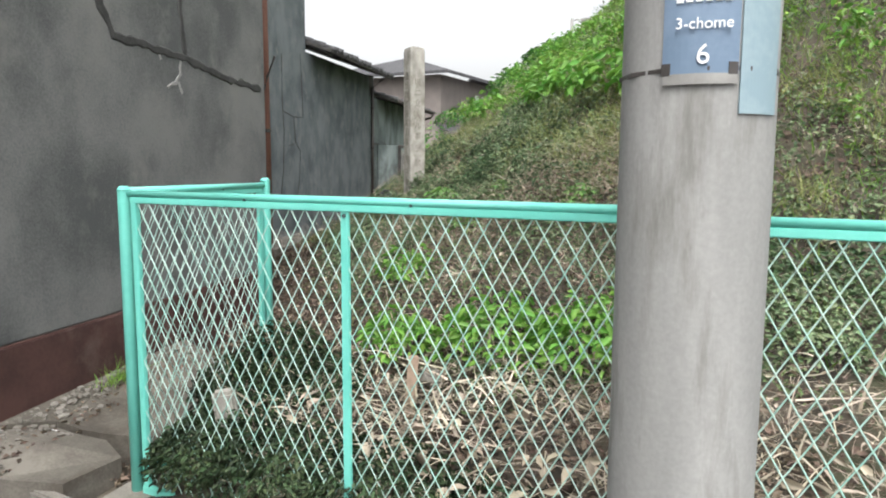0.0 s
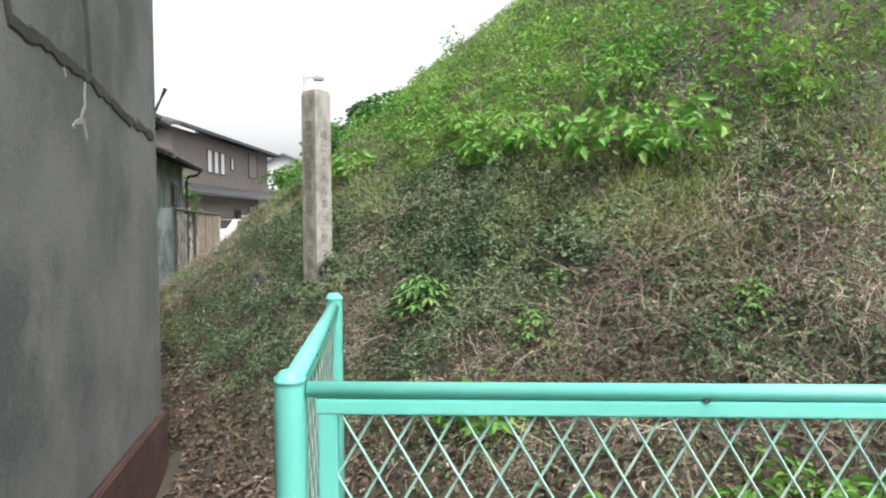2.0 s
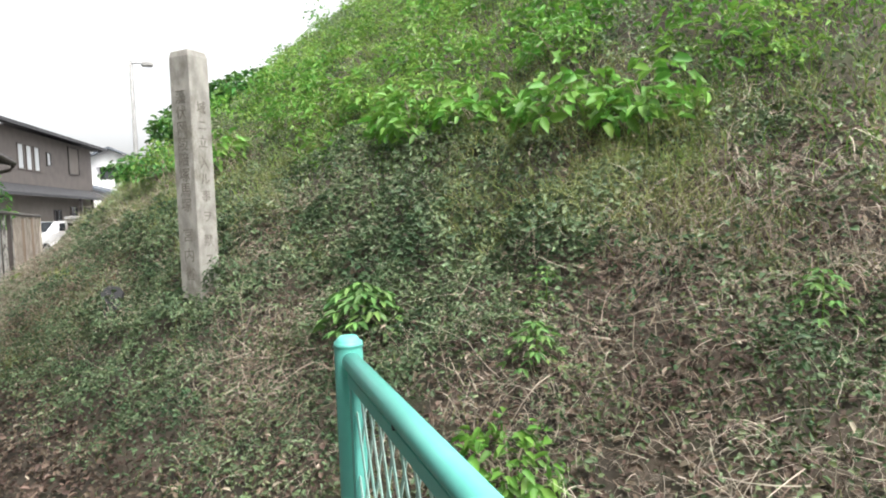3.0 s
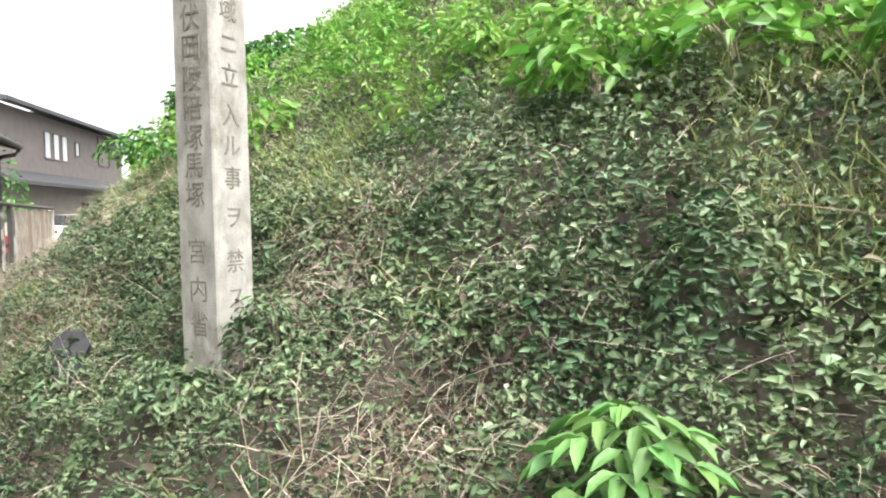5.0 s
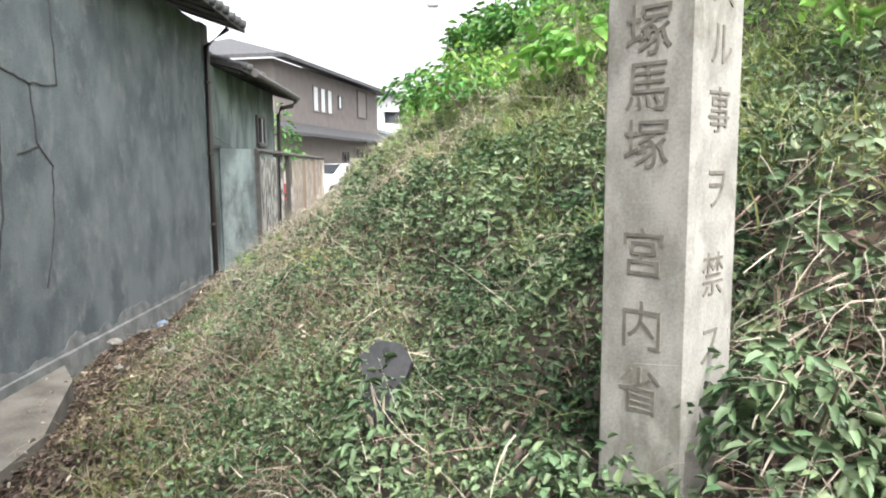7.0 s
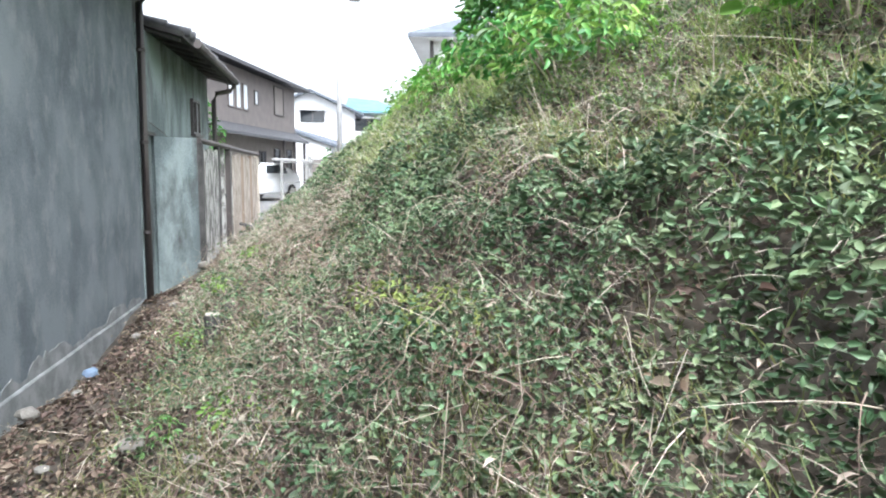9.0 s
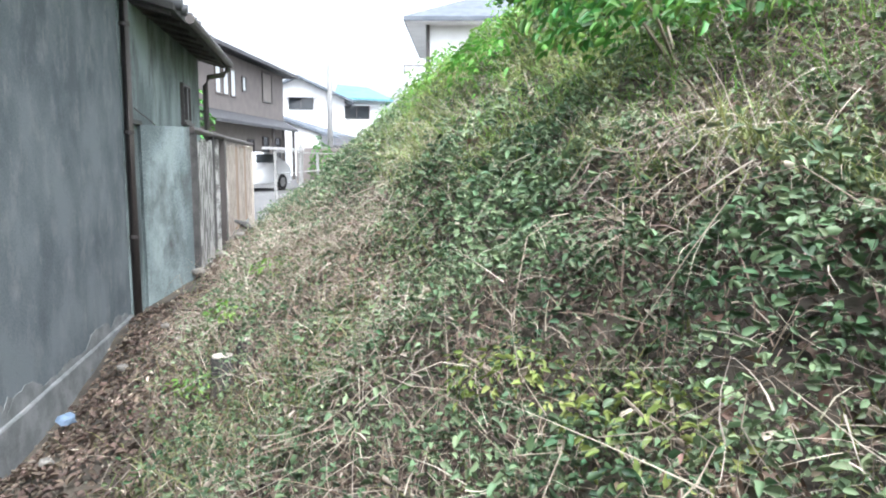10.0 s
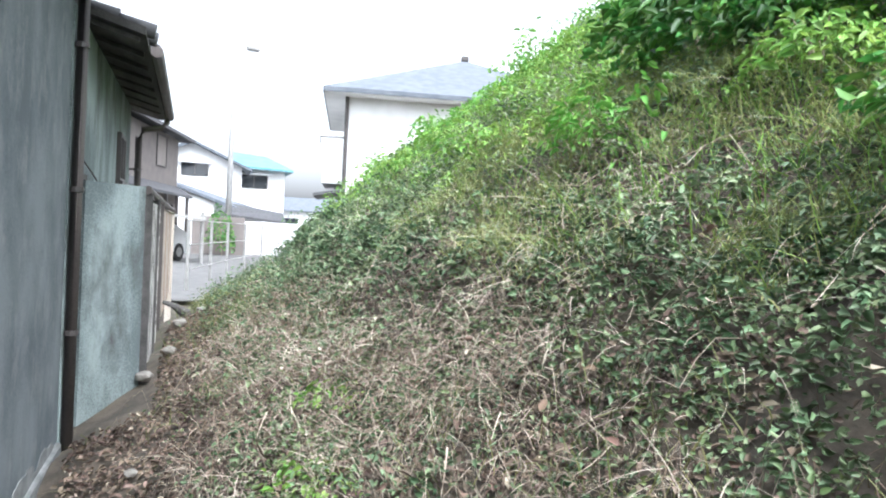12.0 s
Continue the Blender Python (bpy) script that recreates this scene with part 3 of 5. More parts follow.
def panel(p0, p1, h, low=0.10, mid=True, rail=0.014):
    """One framed bay of the fence: rails, stiles and woven diamond mesh."""
    d = (p1 - p0)
    l = d.length
    u = d / l
    n = Vector((-u.y, u.x, 0))
    at = lambda s, z, o=0.0: p0 + u * s + n * o + Vector((0, 0, z))
    a, b = 0.045, l - 0.045
    top = tube([at(a - 0.015, h - 0.014), at(b + 0.015, h - 0.014)], rail, 12)
    part("top_rail", top, M_TEAL, fence, smooth=True)

    def bar(name, q, s, w, t):
        c = (q + s) / 2
        ax = (s - q).normalized()
        m = Matrix.Translation(c) @ Matrix((*[(ax[i], n[i], ax.cross(n)[i], 0) for i in range(3)], (0, 0, 0, 1)))
        bm = box(-(s - q).length / 2, -t / 2, -w / 2, (s - q).length / 2, t / 2, w / 2, 0.003)
        bm.transform(m)
        part(name, bm, M_TEAL, fence)

    bar("rail_lip", at(a, h - 0.041), at(b, h - 0.041), 0.026, 0.024)
    bar("bottom_rail", at(a, low), at(b, low), 0.035, 0.03)
    bar("stile", at(a + 0.02, low), at(a + 0.02, h - 0.05), 0.032, 0.022)
    bar("stile", at(b - 0.02, low), at(b - 0.02, h - 0.05), 0.032, 0.022)
    if mid:
        bar("mid_bar", at(l / 2, low), at(l / 2, h - 0.05), 0.034, 0.014)
        part("bolt", tube([at(l / 2, h - 0.068, -0.012), at(l / 2, h - 0.068, 0.012)], 0.008, 8), M_BOLT, fence)
    for s in (0.30, 0.62):
        part("bolt", tube([at(l * s, h - 0.024, -0.016), at(l * s, h - 0.024, 0.016)], 0.005, 8), M_BOLT, fence)
    z0, z1, s0, s1 = low + 0.015, h - 0.052, a + 0.03, b - 0.03
    pitch, k = 0.068, 1.70
    bm = bmesh.new()
    for sign in (1, -1):
        c = s0 - (z1 - z0) / k
        while c < s1 + (z1 - z0) / k:
            lo_s, hi_s = (c, c + (z1 - z0) / k) if sign > 0 else (c, c - (z1 - z0) / k)
            pts = []
            t0, t1 = 0.0, 1.0
            ds = hi_s - lo_s
            ta, tb = sorted(((s0 - lo_s) / ds, (s1 - lo_s) / ds))
            t0, t1 = max(t0, ta), min(t1, tb)
            if t1 > t0 + 0.01:
                m = max(1, int((t1 - t0) * (z1 - z0) / 0.058))
                for i in range(m + 1):
                    t = t0 + (t1 - t0) * i / m
                    pts.append(at(lo_s + ds * t, z0 + (z1 - z0) * t, 0.003 * sign))
                add_tube(bm, pts, 0.0023, 4, cap=False)
            c += pitch
    part("wire_mesh", bm, M_WIRE, fence, "pale turquoise woven wire mesh")


BAY = 2.285
spots = [Vector((0, 0, 0)) + FE * (BAY * i) for i in range(4)]
for i, p in enumerate(spots):
    post_part(p, 1.40 - 0.012 * i)
for i in range(3):
    panel(spots[i], spots[i + 1], 1.39 - 0.02 * i, 0.06)
back = FB - FC
post_part(back, 1.42)
panel(Vector((0, 0, 0)), back, 1.398, 0.10, mid=False, rail=0.018)

# ---------- utility pole with plates ----------
PX, PY = 0.246, 1.52
pole = empty("utility_pole", (PX, PY, 0), "grey weathered concrete utility pole with blue address plate", "pole")
part("shaft", tube([(0, 0, -0.3 + 0.62 * i) for i in range(16)], 0.156, 40, 0.92), M_POLE, pole, smooth=True)


def wrap_plate(name, a0, a1, z0, z1, r, material, label=""):
    bm = bmesh.new()
    rings = []
    for i in range(13):
        a = radians(a0 + (a1 - a0) * i / 12)
        rings.append([bm.verts.new((q * math.cos(a), q * math.sin(a), z)) for q, z in ((r, z0), (r + 0.004, z0), (r + 0.004, z1), (r, z1))])
    for a, b in zip(rings, rings[1:]):
        for k in range(4):
            bm.faces.new((a[k], b[k], b[(k + 1) % 4], a[(k + 1) % 4]))
    bm.faces.new(rings[0])
    bm.faces.new(rings[-1][::-1])
    bmesh.ops.recalc_face_normals(bm, faces=bm.faces)
    return part(name, bm, material, pole, label)


FACE = 266.0
wrap_plate("address_plate", FACE - 27, FACE + 24, 1.672, 2.3, 0.154, M_BLUE, "blue enamel address plate")
wrap_plate("faded_plate", FACE + 26, FACE + 62, 1.60, 1.83, 0.154, M_PALEBLUE, "faded pale blue plate")
wrap_plate("strap", 0, 359.9, 1.679, 1.687, 0.1545, M_FRAME, "thin dark wire strap")
wrap_plate("bracket", FACE - 26, FACE + 23, 1.654, 1.674, 0.157, M_STEEL, "pale metal bracket")
for a in (FACE - 24, FACE + 20):
    wrap_plate("clip", a - 3, a + 3, 1.672, 1.694, 0.158, M_FRAME, "dark metal clip")
pm = pose(0, 0, 0, 0, 0, FACE + 90)
text_part("6", 0.052, M_WHITEPAINT, pole, pm @ pose(0.0, -0.161, 1.707, 90, 0, 0), "number")
text_part("3-chome", 0.029, M_WHITEPAINT, pole, pm @ pose(0.0, -0.161, 1.764, 90, 0, 0), "address_text")
for i in range(6):
    a = radians(FACE - 16 + i * 6.2)
    part("letter_bar", box(-0.006, -0.002, 1.804, 0.006, 0.002, 1.847), M_WHITEPAINT, pole).matrix_local = pose(0.1595 * math.cos(a), 0.1595 * math.sin(a), 0, 0, 0, math.degrees(a) + 90)

# ---------- stone marker ----------
SC = Vector((-1.883, 6.945, 0))
stone = empty("stone_marker", (SC.x, SC.y, 0.85), "weathered granite marker post with engraved characters", "monument", rz=45 - 6.4 + 3)
SW = 0.166
bm = bmesh.new()
lev = [(-0.4, 0.5), (0.15, 0.5), (0.8, 0.497), (1.80, 0.49), (1.835, 0.44), (1.85, 0.2)]
rows = []
for z, f in lev:
    h, c = SW * f, SW * f * 0.93
    rows.append([bm.verts.new((x, y, z)) for x, y in ((h, c), (c, h), (-c, h), (-h, c), (-h, -c), (-c, -h), (c, -h), (h, -c))])
for a, b in zip(rows, rows[1:]):
    for k in range(8):
        bm.faces.new((a[k], a[(k + 1) % 8], b[(k + 1) % 8], b[k]))
bm.faces.new(rows[-1])
bm.faces.new(rows[0][::-1])
part("shaft", bm, M_STONE, stone)
LEFT = [("藻", 2.4), ("伏", 2.307), ("岡", 2.213), ("陵", 2.116), ("陪", 2.023), ("塚", 1.927), ("馬", 1.838), ("塚", 1.743), ("宮", 1.561), ("内", 1.437), ("省", 1.322)]
RIGHT = [("域", 2.338), ("ニ", 2.231), ("立", 2.129), ("入", 2.001), ("ル", 1.903), ("事", 1.797), ("ヲ", 1.672), ("禁", 1.526), ("ス", 1.406)]
for ch, z in LEFT:
    text_part(ch, 0.090, M_CUT, stone, pose(-SW * 0.4995, 0, z - 0.85, 90, 0, -90), "carved_character")
for ch, z in RIGHT:
    text_part(ch, 0.080, M_CUT, stone, pose(0, -SW * 0.4995, z - 0.85, 90, 0, 0), "carved_character")

# ---------- far houses ----------
def window_on(parent, m, w, h, panes=2, material=None, frame_mat=None):
    """A framed window whose local x runs along the wall and -y faces out."""
    f = bmesh.new()
    t = 0.05
    for b in ((-w / 2 - t, -h / 2 - t, w / 2 + t, -h / 2), (-w / 2 - t, h / 2, w / 2 + t, h / 2 + t), (-w / 2 - t, -h / 2, -w / 2, h / 2), (w / 2, -h / 2, w / 2 + t, h / 2)):
        add_box(f, b[0], -0.06, b[1], b[2], 0.03, b[3])
    for i in range(1, panes):
        x = -w / 2 + w * i / panes
        add_box(f, x - 0.025, -0.05, -h / 2, x + 0.025, 0.03, h / 2)
    o = part("window", f, frame_mat or M_FRAME, parent)
    o.matrix_local = m
    part("pane", box(-w / 2, -0.02, -h / 2, w / 2, 0.01, h / 2), material or M_GLASS, o)
    return o


# long brown house: its long face runs from (-8.4, 35.4) to (-5.05, 50)
HA, HB = Vector((-8.4, 35.4, 0)), Vector((-5.05, 50.0, 0))
hl = (HB - HA).length
hyaw = math.degrees(math.atan2(HB.y - HA.y, HB.x - HA.x))
h2 = empty("brown_house", HA + Vector((0, 0, 0.45)), "two storey brown house with dark tiled roof", "house", rz=hyaw)
part("wall", box(0, 0, 2.9, hl, 7.0, 5.75, 0.02), M_BROWN_WALL, h2, "brown upper storey siding")
part("lower_wall", box(0.02, 0.02, -0.2, hl - 0.02, 6.9, 2.9), M_BROWN_LOW, h2)
part("roof", slab([(-0.7, -0.75, 5.85), (hl + 0.7, -0.75, 5.85), (hl - 3, 3.5, 7.2), (3, 3.5, 7.2)], 0.16), M_TILE, h2)
part("roof", slab([(hl + 0.7, -0.75, 5.85), (hl + 0.7, 7.7, 5.85), (hl - 3, 3.5, 7.2)], 0.16), M_TILE, h2)
part("roof", slab([(-0.7, 7.7, 5.85), (-0.7, -0.75, 5.85), (3, 3.5, 7.2)], 0.16), M_TILE, h2)
part("porch_roof", slab([(-0.5, -0.8, 2.75), (hl + 0.1, -0.8, 2.75), (hl + 0.1, 0.05, 3.25), (-0.5, 0.05, 3.25)], 0.14), M_TILE, h2)
for s in (4.65, 5.6, 6.55):
    window_on(h2, pose(s - 0.1, 0, 4.5, 0, 0, 0), 0.60, 1.12, 1, M_GLASS_PALE, M_BROWN_WALL)
window_on(h2, pose(8.0, 0, 4.62, 0, 0, 0), 0.45, 0.6, 1, M_GLASS_PALE)
window_on(h2, pose(11.75, 0, 4.8, 0, 0, 0), 1.6, 1.45, 1, M_BROWN_LOW)
window_on(h2, pose(8.8, 0, 1.4, 0, 0, 0), 0.9, 1.2, 2)
window_on(h2, pose(11.3, 0, 1.2, 0, 0, 0), 0.9, 2.0, 1)
window_on(h2, pose(13.6, 0, 1.2, 0, 0, 0), 0.9, 2.0, 1)
for s in (10.5, 12.5, 14.6):
    part("porch_post", box(s - 0.07, -0.72, -0.2, s + 0.07, -0.58, 2.65), M_FRAME, h2)

h3 = empty("white_house", (-7.5, 58.0, 0), "white rendered two storey house with tiled gable and blue roof", "house")
part("wall", prism([(0, 0), (6.3, 0), (6.3, 8), (0, 8)], -0.2, 5.6), M_WHITE, h3)
gb = bmesh.new()
vs = [gb.verts.new(p) for p in ((0, 0, 5.6), (6.3, 0, 5.6), (3.15, 0, 7.0), (0, 8, 5.6), (6.3, 8, 5.6), (3.15, 8, 7.0))]
for f in ((0, 1, 2), (5, 4, 3), (0, 2, 5, 3), (1, 4, 5, 2), (0, 3, 4, 1)):
    gb.faces.new([vs[i] for i in f])
part("gable", gb, M_WHITE, h3)
part("roof", slab([(-0.6, -0.7, 5.5), (3.15, -0.7, 7.15), (3.15, 8.5, 7.15), (-0.6, 8.5, 5.5)], 0.15), M_ROOF_GREY, h3)
part("roof", slab([(3.15, -0.7, 7.15), (6.9, -0.7, 5.5), (6.9, 8.5, 5.5), (3.15, 8.5, 7.15)], 0.15), M_ROOF_GREY, h3)
part("wing_wall", box(6.3, 2.8, -0.2, 9.45, 9, 5.9, 0.02), M_WHITE, h3)
part("wing_roof", slab([(5.6, 2.0, 5.95), (9.95, 2.0, 5.85), (8.4, 5.5, 7.0), (6.0, 5.5, 7.2)], 0.15), M_ROOF_TEAL, h3, "blue sheet roof")
part("wing_roof", slab([(9.95, 2.0, 5.85), (9.95, 9.5, 5.85), (8.4, 5.5, 7.0)], 0.15), M_ROOF_TEAL, h3)
part("porch_roof", slab([(0.0, -2.2, 4.95), (8.1, -2.2, 2.15), (8.1, 0.1, 2.75), (0.0, 0.1, 5.0)], 0.18), M_ROOF_GREY, h3)
part("porch_roof", slab([(4.6, -3.4, 2.5), (8.9, -3.4, 2.1), (8.9, -1.7, 2.7), (4.6, -1.7, 3.3)], 0.16), M_TILE, h3, "dark tiled lean-to roof")
pw = bmesh.new()
vs = [pw.verts.new((x, y, z)) for y in (-1.9, -0.1) for x, z in ((0.1, -0.2), (7.9, -0.2), (7.9, 2.0), (0.1, 4.7))]
for f in ((0, 1, 2, 3), (7, 6, 5, 4), (0, 4, 5, 1), (1, 5, 6, 2), (2, 6, 7, 3), (3, 7, 4, 0)):
    pw.faces.new([vs[i] for i in f])
bmesh.ops.recalc_face_normals(pw, faces=pw.faces)
part("porch_wall", pw, M_WHITE, h3)
window_on(h3, pose(3.33, 0, 5.3, 0, 0, 0), 1.6, 0.75, 2)
window_on(h3, pose(7.32, 2.8, 4.92, 0, 0, 0), 1.8, 0.85, 2)
part("window_hood", slab([(2.3, -0.3, 5.76), (4.4, -0.3, 5.76), (4.4, 0, 5.84), (2.3, 0, 5.84)], 0.07), M_ALU, h3)
part("window_hood", slab([(6.2, 2.4, 5.46), (8.5, 2.4, 5.46), (8.5, 2.8, 5.54), (6.2, 2.8, 5.54)], 0.07), M_ALU, h3)

h4 = empty("pale_house", (0.87, 34.05, 0.4), "pale two storey house with grey hipped roof behind the mound", "house", rz=-12)
part("wall", box(0, 0, -0.2, 9.4, 8.0, 6.15, 0.02), M_WHITE, h4)
ap = (4.7, 4.0, 8.7)
ev = [(-0.9, -0.75, 6.25), (10.2, -0.75, 6.25), (10.2, 8.8, 6.25), (-0.9, 8.8, 6.25)]
for i in range(4):
    part("roof", slab([ev[i], ev[(i + 1) % 4], ap], 0.16), M_ROOF_GREY, h4)
part("roof_cap", box(4.55, 3.85, 8.66, 4.85, 4.15, 8.86, 0.02), M_FRAME, h4)
part("soffit", box(-0.85, -0.7, 6.06, 10.15, 8.7, 6.09), M_WHITE, h4)
part("drainpipe", tube([(-0.06, -0.1, 6.05), (-0.06, -0.1, 0.0)], 0.07, 8), M_FRAME, h4)
part("balcony", box(-0.85, 0.3, 3.0, -0.02, 4.0, 4.4, 0.02), M_WHITE, h4)
part("balcony_rail", tube([(-0.95, 0.2, 4.65), (-0.05, 0.2, 4.65)], 0.04, 8), M_STEEL, h4)
part("balcony_rail", tube([(-0.95, 0.2, 4.4), (-0.95, 0.2, 4.65)], 0.03, 8), M_STEEL, h4)
part("lean_to", slab([(-1.1, -0.3, 2.6), (0, -0.3, 2.8), (0, 3, 2.8), (-1.1, 3, 2.6)], 0.1), M_TILE, h4)

def far_house(x, y, w, d, h, wall, roof, label):
    e = empty("backdrop_house", (x, y, 0), label, "house")
    part("wall", box(0, 0, -0.2, w, d, h, 0.02), wall, e)
    part("roof", slab([(-0.5, -0.5, h), (w + 0.5, -0.5, h), (w + 0.5, d / 2, h + 1.5), (-0.5, d / 2, h + 1.5)], 0.15), roof, e)
    part("roof", slab([(-0.5, d / 2, h + 1.5), (w + 0.5, d / 2, h + 1.5), (w + 0.5, d + 0.5, h), (-0.5, d + 0.5, h)], 0.15), roof, e)
    for k in range(2):
        window_on(e, pose(w * (0.3 + 0.4 * k), 0, h - 1.3, 0, 0, 0), 1.6, 0.9, 2)
    return e


# added backdrop: invented houses that hide the sky's dark band at the horizon
far_house(2.5, 82, 9, 8, 3.6, M_WHITE, M_ROOF_GREY, "added pale low backdrop house covering the dark horizon")
far_house(13, 88, 10, 8, 5.4, M_WHITE, M_TILE, "added pale two storey backdrop house covering the dark horizon")
far_house(-14, 86, 11, 8, 5.6, M_BROWN_LOW, M_TILE, "added beige backdrop house covering the dark horizon")

lamp = empty("street_lamp", (-2.47, 46.8, 0.2), "tall pale concrete pole with street lamp arm", "street lamp")
part("mast", tube([(0, 0, -0.2), (0, 0, 5), (0, 0, 10.8)], 0.17, 12, 0.6), M_POLE, lamp, smooth=True)
part("arm", tube([(0, 0, 10.6), (0.3, 0, 10.72), (0.7, 0, 10.72)], 0.04, 8), M_STEEL, lamp)
part("lamp_head", box(0.55, -0.2, 10.52, 1.22, 0.2, 10.78, 0.06), M_STEEL, lamp)

# ---------- far post fence, carport and car ----------
pf = empty("post_fence", (-4.24, 24.5, 0.33), "thin steel posts with wire at the passage end", "fence")
for x, y in ((0, 0), (0.5, 2.5), (0.97, 4.6), (1.6, 7.3), (2.4, 10.5)):
    part("post", tube([(x, y, -0.2), (x, y, 1.47)], 0.035, 8), M_STEEL, pf)
for z in (1.45, 0.95, 0.45):
    part("wire", tube([(0, 0, z), (0.97, 4.6, z), (2.4, 10.5, z)], 0.012, 5), M_STEEL, pf)
cp = empty("carport", (-4.5, 35.5, 0.16), "small grey flat carport roof on thin posts", "carport")
part("canopy", slab([(-0.7, -1.5, 1.85), (0.75, -1.5, 1.78), (0.75, 1.6, 1.83), (-0.7, 1.6, 1.9)], 0.08), M_STEEL, cp)
for x, y in ((0.65, -1.3), (0.65, 1.5)):
    part("post", tube([(x, y, 0.1), (x, y, 1.95)], 0.05, 8), M_STEEL, cp)
thing("block_wall", box(-2.6, 44.0, 0.2, 3.4, 44.2, 1.95, 0.01), M_WHITE, "pale low wall in front of the white house", "wall")
thing("board_screen", box(-4.2, 43.0, 0.2, -1.9, 43.12, 2.1, 0.01), M_BROWN_WALL, "brown board screen beside the lamp pole", "fence")

car = empty("car", (-6.0, 35.6, 0.37), "white hatchback parked on the road", "car", rz=-30)
prof = [(-1.96, 0.28), (-2.06, 0.5), (-1.98, 0.72), (-1.6, 0.88), (-0.98, 0.99), (-0.35, 1.38), (0.2, 1.47), (0.75, 1.44), (1.35, 1.24), (1.9, 1.0), (2.02, 0.75), (1.98, 0.28)]
bm = bmesh.new()
sides = []
for x, k in ((-0.86, 1.0), (-0.8, 0.0), (0.8, 0.0), (0.86, 1.0)):
    sides.append([bm.verts.new((x * (0.86 if z > 1.1 else 1.0), y, z)) for y, z in prof])
for a, b in zip(sides, sides[1:]):
    for i in range(len(prof) - 1):
        bm.faces.new((a[i], a[i + 1], b[i + 1], b[i]))
    bm.faces.new((a[0], b[0], b[-1], a[-1]))
bm.faces.new(sides[0])
bm.faces.new(sides[-1][::-1])
bmesh.ops.recalc_face_normals(bm, faces=bm.faces)
bmesh.ops.bevel(bm, geom=[e for e in bm.edges if e.calc_face_angle(0) > 0.5], offset=0.05, segments=2, affect="EDGES")
part("body", bm, M_CARPAINT, car)
part("windscreen", slab([(-0.62, -0.93, 1.06), (0.62, -0.93, 1.06), (0.56, -0.36, 1.45), (-0.56, -0.36, 1.45)], 0.012), M_GLASS, car)
for sx in (-1, 1):
    x = sx * 0.872
    for q0, q1 in ((-0.42, 0.28), (0.34, 1.02)):
        sw = bmesh.new()
        cs = [sw.verts.new((sx * xx, yy, zz)) for xx, yy, zz in ((0.856, q0, 1.07), (0.856, q1, 1.07), (0.772, q1 * 0.9, 1.39), (0.772, q0 * 0.6, 1.39), (0.80, q0, 1.05), (0.80, q1, 1.05), (0.72, q1 * 0.9, 1.38), (0.72, q0 * 0.6, 1.38))]
        for f in ((0, 1, 2, 3), (7, 6, 5, 4), (0, 4, 5, 1), (1, 5, 6, 2), (2, 6, 7, 3), (3, 7, 4, 0)):
            sw.faces.new([cs[i] for i in f])
        bmesh.ops.recalc_face_normals(sw, faces=sw.faces)
        part("side_window", sw, M_GLASS, car)
    part("headlight", box(sx * 0.62 - 0.16, -2.0, 0.72, sx * 0.62 + 0.16, -1.75, 0.86, 0.03), M_GLASS, car)
    for y in (-1.3, 1.3):
        w = part("wheel", tube([(sx * 0.70, y, 0.31), (sx * 0.88, y, 0.31)], 0.31, 20), M_RUBBER, car)
        part("rim", tube([(sx * 0.875, y, 0.31), (sx * 0.89, y, 0.31)], 0.18, 14), M_STEEL, w)
part("bumper", box(-0.8, -2.05, 0.35, 0.8, -1.95, 0.55, 0.03), M_RUBBER, car)

# ---------- plants: built from many small leaves ----------
def frames(n, spin):
    """Tangent frames round unit normals n: u along the leaf, v across it."""
    ref = np.stack([np.cos(spin), np.sin(spin), np.zeros_like(spin)], -1)
    u = ref - n * (ref * n).sum(-1, keepdims=True)
    u /= np.linalg.norm(u, axis=-1, keepdims=True) + 1e-9
    return u, np.cross(n, u)


def fast_mesh(name, verts, faces, material):
    me = bpy.data.meshes.new(name)
    nv, nf, k = len(verts), len(faces), faces.shape[1]
    me.vertices.add(nv)
    me.vertices.foreach_set("co", verts.astype(np.float32).ravel())
    me.loops.add(nf * k)
    me.loops.foreach_set("vertex_index", faces.astype(np.int32).ravel())
    me.polygons.add(nf)
    me.polygons.foreach_set("loop_start", np.arange(nf, dtype=np.int32) * k)
    me.materials.append(material)
    me.update(calc_edges=True)
    return me


def leaf_cloud(name, pos, nrm, length, width, material, fold=0.25, droop=0.2, spin=None):
    """Pointed oval leaves, folded along the midrib: two quads each."""
    n = len(pos)
    spin = rng.random(n) * 6.283 if spin is None else spin
    u, v = frames(nrm, spin)
    L, W = length[:, None], (length * width)[:, None]
    f = (fold * (0.5 + rng.random(n)))[:, None]
    p = lambda a, b, c: pos + u * L * a + v * W * b + nrm * L * c
    V = np.stack([p(0, 0, 0), p(0.3, 0.5, f[:, 0:1] * 0.5), p(0.7, 0.42, f * 0.5 - droop * 0.4), p(1, 0, -droop), p(0.7, -0.42, f * 0.5 - droop * 0.4), p(0.3, -0.5, f * 0.5)], 1).reshape(-1, 3)
    b = np.arange(n)[:, None] * 6
    F = np.concatenate([b + np.array([0, 1, 2, 3]), b + np.array([0, 3, 4, 5])], 0)
    return fast_mesh(name, V, F, material)


